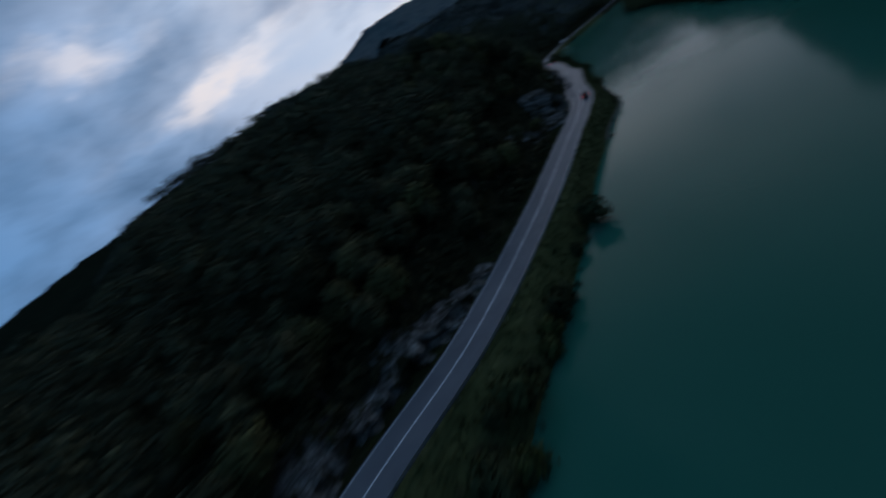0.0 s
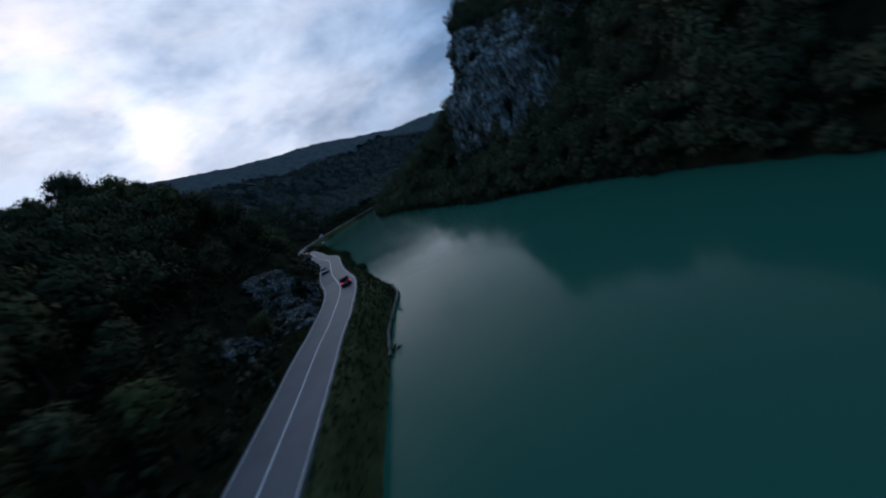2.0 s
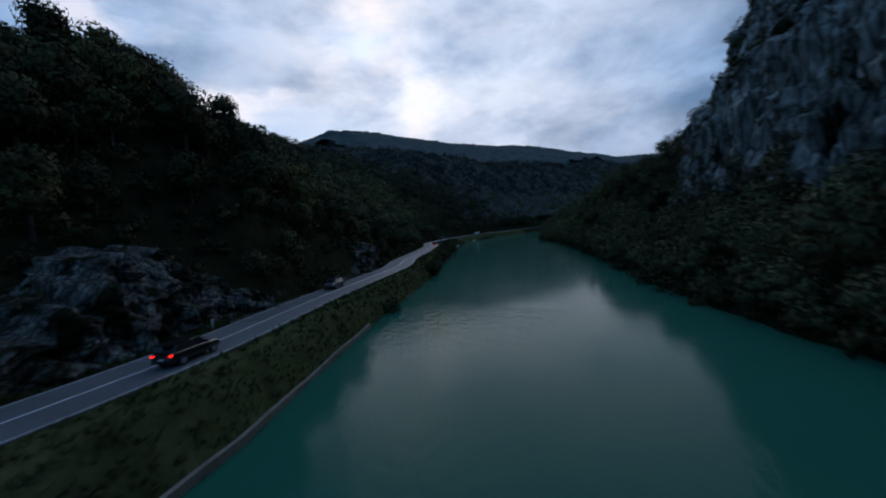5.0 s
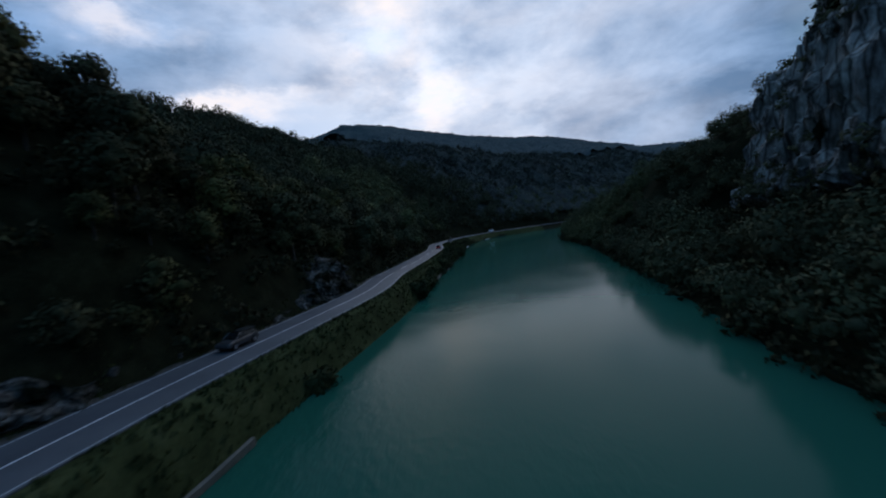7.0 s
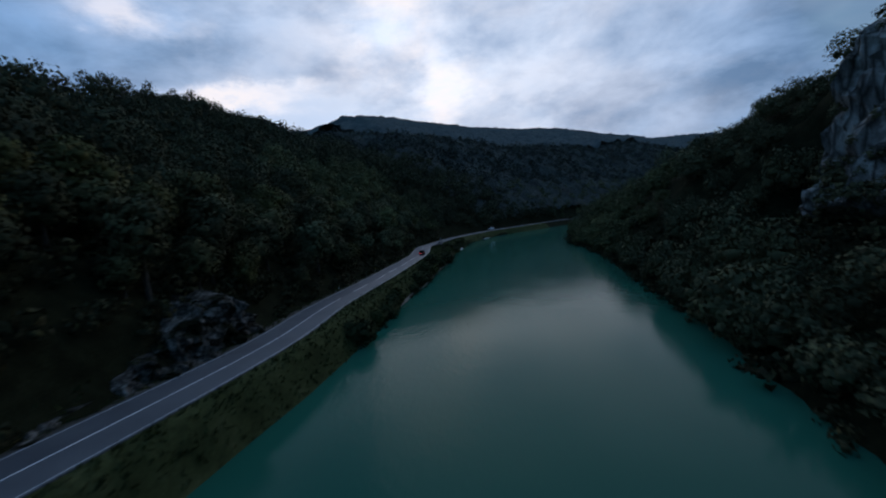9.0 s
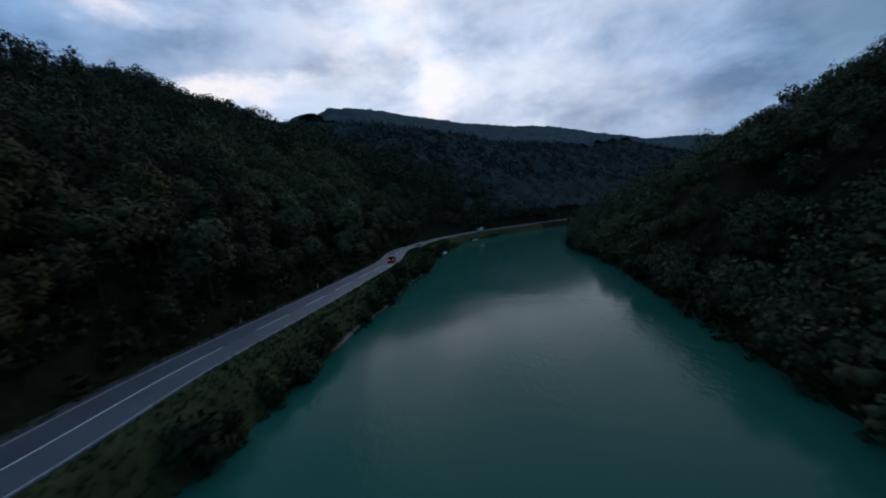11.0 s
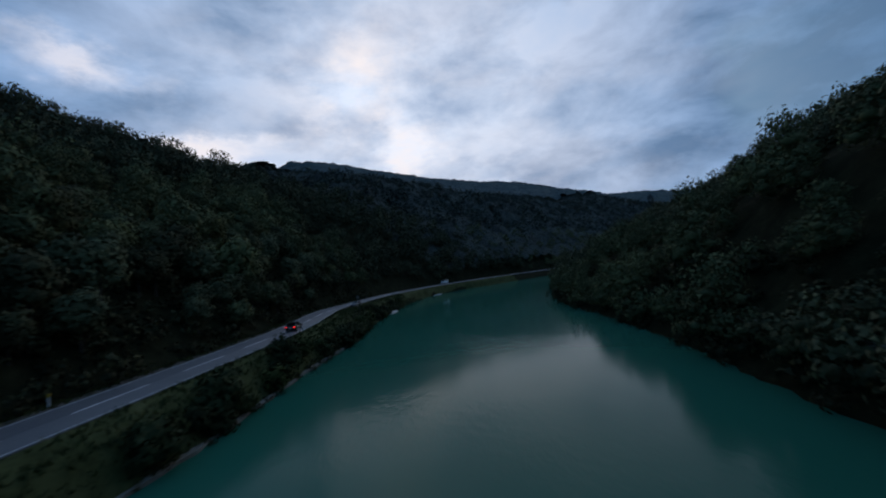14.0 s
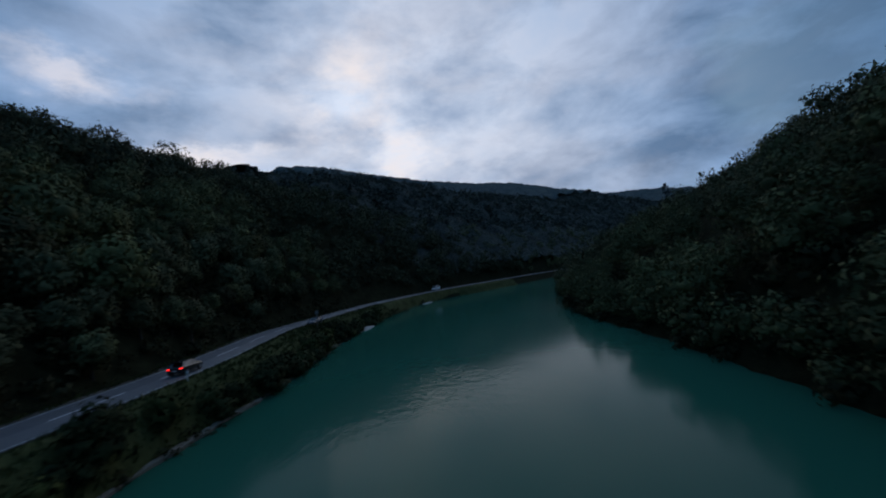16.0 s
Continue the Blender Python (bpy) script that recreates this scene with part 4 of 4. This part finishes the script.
# shrubs on the ledges of the cliff, thickest along its foot and brow
r = np.random.default_rng(14)
pi, pj = r.integers(0, CLIFF.shape[0], 1900), r.integers(0, CLIFF.shape[1], 1900)
spots = CLIFF[pi, pj]
rise = pj / CLIFF.shape[1]
cover = 0.36 + 0.9 * value_noise(spots[:, 1], spots[:, 2] * 0.8, 10, 19) + 1.0 * smooth((rise - 0.62) / 0.2) + 0.9 * smooth((0.22 - rise) / 0.2) + 1.0 * smooth((126 - spots[:, 1]) / 10)
spots = spots[r.uniform(0, 1, len(spots)) < cover]
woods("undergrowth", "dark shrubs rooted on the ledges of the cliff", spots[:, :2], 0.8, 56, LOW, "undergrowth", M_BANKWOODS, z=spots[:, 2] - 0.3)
brow = CLIFF[r.integers(0, CLIFF.shape[0], 210), r.integers(int(CLIFF.shape[1] * 0.74), CLIFF.shape[1], 210)]
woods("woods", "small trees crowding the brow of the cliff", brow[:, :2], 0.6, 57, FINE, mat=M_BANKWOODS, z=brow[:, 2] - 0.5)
q = scatter(100, 480, -60, 470, 7.0, 37)
dr, _ = side(q, SHORE_R)
q = q[(dr > 106) & (dr < 230)]
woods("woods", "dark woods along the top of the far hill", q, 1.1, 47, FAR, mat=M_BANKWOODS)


def build_grass():
    r = np.random.default_rng(12)
    run = r.uniform(arc[int(np.argmin(np.abs(ROAD[:, 1] + 10)))], arc[int(np.argmin(np.abs(ROAD[:, 1] - 350)))], 26000)
    mid, ahead = at_arc(ROAD, arc, run), at_arc(ROAD, arc, run + 1.0) - at_arc(ROAD, arc, run)
    off = np.where(r.uniform(0, 1, len(run)) < 0.78, r.uniform(HALF + 0.2, HALF + 9.0, len(run)), -r.uniform(HALF + 0.2, HALF + 3.0, len(run)))
    q = mid + np.stack([ahead[:, 1], -ahead[:, 0]], 1) * off[:, None]
    dl, _ = side(q, SHORE_L)
    q = q[dl < -0.4]
    z = terrain(q)
    n = len(q)
    verts = []
    for k in range(3):
        a = r.uniform(0, 6.28, n)
        h = r.uniform(0.15, 0.5, n)
        w = 0.10
        ox, oy = r.uniform(-0.3, 0.3, n), r.uniform(-0.3, 0.3, n)
        bx, by = q[:, 0] + ox, q[:, 1] + oy
        verts.append(np.stack([np.column_stack([bx - w * np.cos(a), by - w * np.sin(a), z - 0.05]), np.column_stack([bx + w * np.cos(a), by + w * np.sin(a), z - 0.05]),
                               np.column_stack([bx + 0.25 * np.sin(a), by + 0.25 * np.cos(a), z + h])], 1).reshape(-1, 3))
    v = np.concatenate(verts)
    tagged(mesh_part("grass", v, np.arange(len(v)).reshape(-1, 3), M_GRASS), "rough grass on the road verge and river bank", "grass", kind="stuff")


build_grass()
# the bank itself, from the road's edge down to the water
i0, i1 = int(np.argmin(np.abs(ROAD[:, 1] + 20))), int(np.argmin(np.abs(ROAD[:, 1] - 440)))
line = ROAD[i0:i1]
d = np.gradient(line, axis=0)
d /= np.linalg.norm(d, axis=1)[:, None]
nrm = np.stack([d[:, 1], -d[:, 0]], 1)
rows = []
for off in np.linspace(HALF + 0.02, HALF + 10.5, 22):
    q = line + nrm * off
    rows.append(np.column_stack([q, terrain(q) + 0.05]))
v = np.stack(rows, 1).reshape(-1, 3)
tagged(mesh_part("bank", v, grid_faces(len(line), 22), M_GRASS, smooth_shade=True), "rough olive green grass bank between road and river", "bank", kind="structure")

# ---- waterside ----
i0, i1 = int(np.argmin(np.abs(SHORE_L[:, 1] - 84))), int(np.argmin(np.abs(SHORE_L[:, 1] - 138)))
v, f = ribbon(SHORE_L, -0.75, -0.40, -5.2, -3.55, i0, i1)
v[:, :2] += np.column_stack([value_noise(v[:, 0], v[:, 1], 3, 14), value_noise(v[:, 0], v[:, 1], 3, 15)]) * 0.12
v[:, 2] += value_noise(v[:, 0], v[:, 1], 4, 16) * 0.12
tagged(mesh_part("river_wall", v, f, M_CONCRETE), "low weathered concrete wall along the water's edge", "wall", kind="structure")

# pale stones along the foot of the bank
i0, i1 = int(np.argmin(np.abs(SHORE_L[:, 1] - 206))), int(np.argmin(np.abs(SHORE_L[:, 1] - 336)))
v, f = ribbon(SHORE_L, -0.9, -0.15, -5.2, -3.78, i0, i1)
v[:, :2] += np.column_stack([value_noise(v[:, 0], v[:, 1], 2, 26), value_noise(v[:, 0], v[:, 1], 2, 27)]) * 0.35
v[:, 2] += value_noise(v[:, 0], v[:, 1], 1.5, 28) * 0.14
tagged(mesh_part("river_edge", v, f, M_CONCRETE), "low strip of pale stones along the water's edge", "bank", kind="structure")


def gravel_bar(x, y, long, wide, turn_z):
    bm = bmesh.new()
    bmesh.ops.create_icosphere(bm, subdivisions=3, radius=1)
    for w in bm.verts:
        k = 1 + 0.25 * noise.noise(w.co * 2.1 + Vector((x, y, 0)))
        w.co = Vector((w.co.x * long * k, w.co.y * wide * k, w.co.z * 0.5))
    ob = part("gravel_bar", bm, M_GRAVEL)
    ob.matrix_basis = Matrix.Translation((x, y, WATER_Z - 0.12)) @ Matrix.Rotation(turn_z, 4, "Z")
    tagged(ob, "pale gravel bar at the river's edge", "gravel bar", "gravel bars at the river's edge")


gravel_bar(98.4, 318.5, 6.0, 1.5, radians(68))
gravel_bar(125, 380, 6.0, 1.6, radians(62))


def boulder(x, y, z, long, wide, tall, turn_z, label):
    bm = bmesh.new()
    bmesh.ops.create_icosphere(bm, subdivisions=3, radius=1)
    for w in bm.verts:
        k = 1 + 0.35 * noise.noise(w.co * 1.7 + Vector((x, y, 3)))
        w.co = Vector((max(min(w.co.x, 0.8), -0.8) * long * k, max(min(w.co.y, 0.8), -0.8) * wide * k, max(min(w.co.z, 0.6), -0.7) * tall * k))
    ob = part("boulder", bm, M_CONCRETE)
    ob.matrix_basis = pose(x, y, z, 6, 4, turn_z)
    tagged(ob, label, "boulder", "pale rocks on the far bank")


for x, y, up, long, wide, tall, turn_z, label in ((124.5, 215, 0.6, 3.4, 1.0, 0.7, 68, "pale flat rock ledge among bushes on the far bank"),
                                                  (123, 206, 0.5, 2.4, 1.0, 0.8, 70, "pale weathered rock among bushes on the far bank"),
                                                  (128, 227, 0.4, 1.6, 0.8, 0.6, 64, "small pale rock among bushes on the far bank")):
    boulder(x, y, float(terrain(np.array([[x, y]]))[0]) + up, long, wide, tall, turn_z, label)

# ---- roadside ----


def guard_rail(y0, y1):
    top = tagged(new("guard_rail"), "galvanised steel guard rail on posts beside the road", "guard rail", "guard rails by the road")
    pts = beside(y0, y1, HALF + 0.55, max(3, int(abs(y1 - y0) / 2)))
    d = np.gradient(pts, axis=0)
    d /= np.linalg.norm(d, axis=1)[:, None]
    nrm = np.stack([d[:, 1], -d[:, 0]], 1)
    prof = [(0.0, 0.42), (-0.06, 0.47), (-0.06, 0.53), (0.0, 0.575), (-0.06, 0.62), (-0.06, 0.68), (0.0, 0.73), (0.02, 0.73), (0.02, 0.42)]
    rows = [np.column_stack([pts + nrm * a, np.full(len(pts), b)]) for a, b in prof + prof[:1]]
    mesh_part("rail_beam", np.stack(rows, 1).reshape(-1, 3), grid_faces(len(pts), len(prof) + 1), M_STEEL, top)
    bm = bmesh.new()
    bmesh.ops.create_cube(bm, size=1)
    for w in bm.verts:
        w.co = Vector((w.co.x * 0.10, w.co.y * 0.06, w.co.z * 0.9 + 0.25))
    bmesh.ops.bevel(bm, geom=bm.edges[:], offset=0.01, segments=1, affect="EDGES")
    me = bpy.data.meshes.new("rail_post")
    bm.to_mesh(me)
    bm.free()
    me.materials.append(M_STEEL)
    for (x, y), n2 in zip(pts[::2], nrm[::2]):
        post = new("rail_post", me)
        post.parent = top
        post.matrix_basis = pose(x + n2[0] * 0.08, y + n2[1] * 0.08, 0, 0, 0, math.degrees(math.atan2(n2[1], n2[0])))


guard_rail(22, 74)


def marker_post(y, off, mat, label, tall=1.0):
    x, yy = beside(y, y + 2, off, 2)[0]
    top = tagged(new("marker_post"), label, "marker post", "marker posts by the road")
    top.matrix_basis = pose(x, yy, float(terrain(np.array([[x, yy]]))[0]))
    bm = bmesh.new()
    bmesh.ops.create_cube(bm, size=1)
    for w in bm.verts:
        w.co = Vector((w.co.x * 0.14, w.co.y * 0.10, (w.co.z + 0.5) * tall - 0.1))
    bmesh.ops.bevel(bm, geom=bm.edges[:], offset=0.02, segments=2, affect="EDGES")
    part("post", bm, M_POSTWHITE, top)
    bm = bmesh.new()
    bmesh.ops.create_cube(bm, size=1)
    for w in bm.verts:
        w.co = Vector((w.co.x * 0.20, w.co.y * 0.13, w.co.z * 0.32 + tall * 0.85))
    bmesh.ops.bevel(bm, geom=bm.edges[:], offset=0.02, segments=2, affect="EDGES")
    part("cap", bm, mat, top)


marker_post(231, -HALF - 1.1, M_YELLOW, "white roadside marker post with a yellow cap", 1.2)
marker_post(208.5, -HALF - 1.1, M_YELLOW, "white roadside marker post with a yellow cap")
marker_post(88, -HALF - 0.9, M_POSTWHITE, "short white roadside marker post")
marker_post(126, -HALF - 0.9, M_POSTWHITE, "short white roadside marker post")
marker_post(262, HALF + 1.0, M_POSTWHITE, "short white roadside marker post")


def sign_pole(x, y):
    top = tagged(new("road_sign"), "roadside sign on a tall dark pole beside the parked car", "road sign")
    top.matrix_basis = pose(x, y, -0.3, 0, 0, -25)
    bm = bmesh.new()
    limb(bm, (0, 0, 0), (0, 0, 3.2), 0.07, 0.06, 10)
    part("pole", bm, M_STEEL, top)
    bm = bmesh.new()
    bmesh.ops.create_cube(bm, size=1)
    for w in bm.verts:
        w.co = Vector((w.co.x * 0.7, w.co.y * 0.05, w.co.z * 0.7 + 2.9))
    bmesh.ops.bevel(bm, geom=bm.edges[:], offset=0.015, segments=2, affect="EDGES")
    part("sign_panel", bm, M_STEEL, top, "dark back of a square sign")


sign_pole(88.6, 304.6)


def lattice_mast(x, y, tall):
    base = float(terrain(np.array([[x, y]]))[0])
    top = tagged(new("radio_mast"), "slender steel lattice mast with antennas on a wooded ridge", "mast")
    top.matrix_basis = pose(x, y, base)
    for k in range(4):
        sx, sy = ((1, 1), (-1, 1), (-1, -1), (1, -1))[k]
        nx, ny = ((1, 1), (-1, 1), (-1, -1), (1, -1))[(k + 1) % 4]
        bm = bmesh.new()
        limb(bm, (sx * 0.9, sy * 0.9, 0), (sx * 0.45, sy * 0.45, tall), 0.14, 0.10)
        part("leg", bm, M_DARKSTEEL, top)
        bm = bmesh.new()
        steps = int(tall / 2.2)
        for i in range(steps):
            z0, z1 = tall * i / steps, tall * (i + 1) / steps
            w0, w1 = 0.9 - 0.45 * i / steps, 0.9 - 0.45 * (i + 1) / steps
            limb(bm, (sx * w0, sy * w0, z0), (nx * w1, ny * w1, z1), 0.06, 0.06, 5)
        part("brace", bm, M_DARKSTEEL, top)
    bm = bmesh.new()
    bmesh.ops.create_cone(bm, cap_ends=True, segments=16, radius1=1.9, radius2=1.9, depth=0.25)
    bmesh.ops.translate(bm, verts=bm.verts, vec=(0, 0, tall * 0.80))
    part("platform", bm, M_DARKSTEEL, top)
    for ang, z in ((0.3, 0.9), (2.4, 0.92), (4.5, 0.9), (1.4, 0.99), (3.9, 0.98)):
        bm = bmesh.new()
        bmesh.ops.create_cube(bm, size=1)
        for w in bm.verts:
            w.co = Vector((w.co.x * 0.5, w.co.y * 0.5, w.co.z * 2.2))
        bmesh.ops.bevel(bm, geom=bm.edges[:], offset=0.08, segments=2, affect="EDGES")
        bmesh.ops.translate(bm, verts=bm.verts, vec=(math.cos(ang) * 1.3, math.sin(ang) * 1.3, tall * z))
        part("antenna", bm, M_DARKSTEEL, top)


lattice_mast(232, 362, 16)

# ---- vehicles ----
SUV = [(-2.25, 0.45, 0.95), (-2.2, 0.35, 1.05), (-1.95, 0.32, 1.10), (0.9, 0.30, 1.02), (1.9, 0.32, 0.93), (2.2, 0.38, 0.82), (2.3, 0.48, 0.68)]


def car_body(bm, scale_l, scale_h, wide):
    """Lower body lofted along the length: (x, floor, shoulder) stations with tucked-in sides."""
    rings = []
    for x, lo, hi in SUV:
        x *= scale_l
        lo, hi = lo * scale_h, hi * scale_h
        end = 1 - 0.10 * (abs(x) / 2.3) ** 4
        w = wide * end
        prof = [(w * 0.86, lo), (w * 0.98, lo + (hi - lo) * 0.25), (w, lo + (hi - lo) * 0.55), (w * 0.96, hi - 0.08), (w * 0.86, hi)]
        prof = prof + [(-a, b) for a, b in prof[::-1]]
        rings.append([bm.verts.new((x, a, b)) for a, b in prof])
    for r0, r1 in zip(rings[:-1], rings[1:]):
        for k in range(10):
            bm.faces.new((r0[k], r0[(k + 1) % 10], r1[(k + 1) % 10], r1[k]))
    bm.faces.new(rings[0])
    bm.faces.new(rings[-1][::-1])
    bmesh.ops.recalc_face_normals(bm, faces=bm.faces)
    bmesh.ops.bevel(bm, geom=[e for e in bm.edges if e.calc_face_angle(0) > 0.5], offset=0.04, segments=2, affect="EDGES")


def cabin(bm, stations, wide, inset=0.0):
    """Upper cabin: (x low, x high, z low, z high) with sides leaning in."""
    (xa, xb, z0), (xc, xd, z1) = stations
    w0, w1 = wide * 0.90 - inset, wide * 0.70 - inset
    v = [bm.verts.new(c) for c in ((xa, -w0, z0), (xb, -w0, z0), (xb, w0, z0), (xa, w0, z0), (xc, -w1, z1), (xd, -w1, z1), (xd, w1, z1), (xc, w1, z1))]
    for idx in ((0, 1, 5, 4), (1, 2, 6, 5), (2, 3, 7, 6), (3, 0, 4, 7), (4, 5, 6, 7), (3, 2, 1, 0)):
        bm.faces.new([v[i] for i in idx])
    bmesh.ops.recalc_face_normals(bm, faces=bm.faces)
    bmesh.ops.bevel(bm, geom=bm.edges[:], offset=0.07, segments=3, affect="EDGES")


def box(bm, c, size, bevel=0.02):
    made = bmesh.ops.create_cube(bm, size=1)["verts"]
    for w in made:
        w.co = Vector((c[0] + w.co.x * size[0], c[1] + w.co.y * size[1], c[2] + w.co.z * size[2]))
    if bevel:
        edges = list({e for w in made for e in w.link_edges})
        bmesh.ops.bevel(bm, geom=edges, offset=bevel, segments=2, affect="EDGES")


def vehicle(name, label, paint, place, heading, long=4.6, tall=1.62, wide=1.86, lights_on="tail", van=False):
    top = tagged(new(name), label, "van" if van else "car")
    kl, kh, w = long / 4.6, tall / 1.62, wide / 2
    shoulder = 1.05 * kh
    bm = bmesh.new()
    car_body(bm, kl, kh, w)
    part("body", bm, paint, top)
    rear, nose = (-2.16, 1.55) if van else (-2.05, 1.15)
    bm = bmesh.new()
    cabin(bm, ((rear * kl, nose * kl, shoulder - 0.06), ((rear + (0.1 if van else 0.5)) * kl, (nose - 0.8) * kl, tall - 0.05)), w)
    part("glasshouse", bm, M_GLASS, top, "dark tinted windows")
    bm = bmesh.new()
    box(bm, ((rear + (0.95 if van else 1.12)) * kl - 0.25 * (not van) + (0.25 if van else 0), 0, tall - 0.03), ((nose - rear - (0.9 if van else 1.35)) * kl, w * 1.36, 0.09), 0.03)
    part("roof", bm, paint, top)
    for sy in (-1, 1):
        for x0, x1 in (((rear + 0.02) * kl, (rear + 0.48) * kl), (0.10 * kl, 0.02 * kl), ((nose + 0.0) * kl, (nose - 0.78) * kl)):
            bm = bmesh.new()
            limb(bm, (x0, sy * w * 0.905, shoulder - 0.04), (x1, sy * w * 0.71, tall - 0.03), 0.045, 0.04, 6)
            part("pillar", bm, paint, top)
        bm = bmesh.new()
        box(bm, (0.78 * kl, sy * (w + 0.08), shoulder + 0.02), (0.12, 0.20, 0.13), 0.03)
        part("mirror", bm, paint, top)
        for x in (-1.38 * kl, 1.42 * kl):
            bm = bmesh.new()
            bmesh.ops.create_cone(bm, cap_ends=True, segments=24, radius1=0.345, radius2=0.345, depth=0.22)
            bmesh.ops.rotate(bm, verts=bm.verts, matrix=Matrix.Rotation(radians(90), 3, "X"))
            bmesh.ops.bevel(bm, geom=bm.edges[:], offset=0.03, segments=2, affect="EDGES")
            bmesh.ops.translate(bm, verts=bm.verts, vec=(x, sy * (w - 0.10), 0.345))
            tyre = part("tyre", bm, M_TYRE, top)
            bm = bmesh.new()
            bmesh.ops.create_cone(bm, cap_ends=True, segments=10, radius1=0.22, radius2=0.20, depth=0.05)
            bmesh.ops.rotate(bm, verts=bm.verts, matrix=Matrix.Rotation(radians(90), 3, "X"))
            bmesh.ops.translate(bm, verts=bm.verts, vec=(x, sy * (w + 0.015), 0.345))
            part("rim", bm, M_RIM, tyre)
        bm = bmesh.new()
        box(bm, (-2.20 * kl, sy * w * 0.72, 0.88 * kh), (0.10, 0.36, 0.17), 0.03)
        part("tail_light", bm, M_TAIL if lights_on == "tail" else M_TAILDIM if lights_on == "dim" else M_REDPAINT, top, "red tail light")
        bm = bmesh.new()
        box(bm, (2.14 * kl, sy * w * 0.66, 0.68 * kh), (0.16, 0.34, 0.13), 0.03)
        part("headlight", bm, M_HEAD if lights_on == "head" else M_RIM, top, "clear headlight")
    bm = bmesh.new()
    box(bm, (-2.27 * kl, 0, 0.66 * kh), (0.03, 0.50, 0.11), 0.005)
    part("rear_plate", bm, M_PLATE, top, "white number plate")
    bm = bmesh.new()
    box(bm, (-2.22 * kl, 0, 0.46 * kh), (0.16, w * 1.7, 0.18), 0.04)
    part("rear_bumper", bm, M_TYRE, top, "black plastic bumper")
    bm = bmesh.new()
    box(bm, (2.22 * kl, 0, 0.48 * kh), (0.14, w * 1.5, 0.16), 0.04)
    part("grille", bm, M_TYRE, top, "black grille")
    top.matrix_basis = pose(*place, 0, 0, heading)
    return top


def lane(y, off):
    a, b = beside(y, y + 4, off, 2)
    return (a[0], a[1], 0.0), math.degrees(math.atan2(b[1] - a[1], b[0] - a[0]))


at, head = lane(117.5, 1.4)
vehicle("car", "black estate car with red tail lights lit, on the road", M_BLACK, at, head)
at, head = lane(148.5, -1.6)
vehicle("car", "dark grey car with bright headlights on, on the road", M_GREYCAR, at, head + 180, 4.3, 1.48, 1.78, "head")
at, head = lane(268, 1.4)
vehicle("car", "black hatchback with its tail lights lit, on the road", M_BLACK, at, head, 4.2, 1.5, 1.78, "tail")
at, head = lane(308, HALF + 2.6)
vehicle("car", "dark blue car parked beside the road", M_BLUECAR, at, head + 180, 4.3, 1.45, 1.78, "off")
at, head = lane(397, -1.6)
vehicle("van", "white van far along the river road", M_WHITE, at, head + 180, 5.0, 2.1, 1.95, "head", van=True)
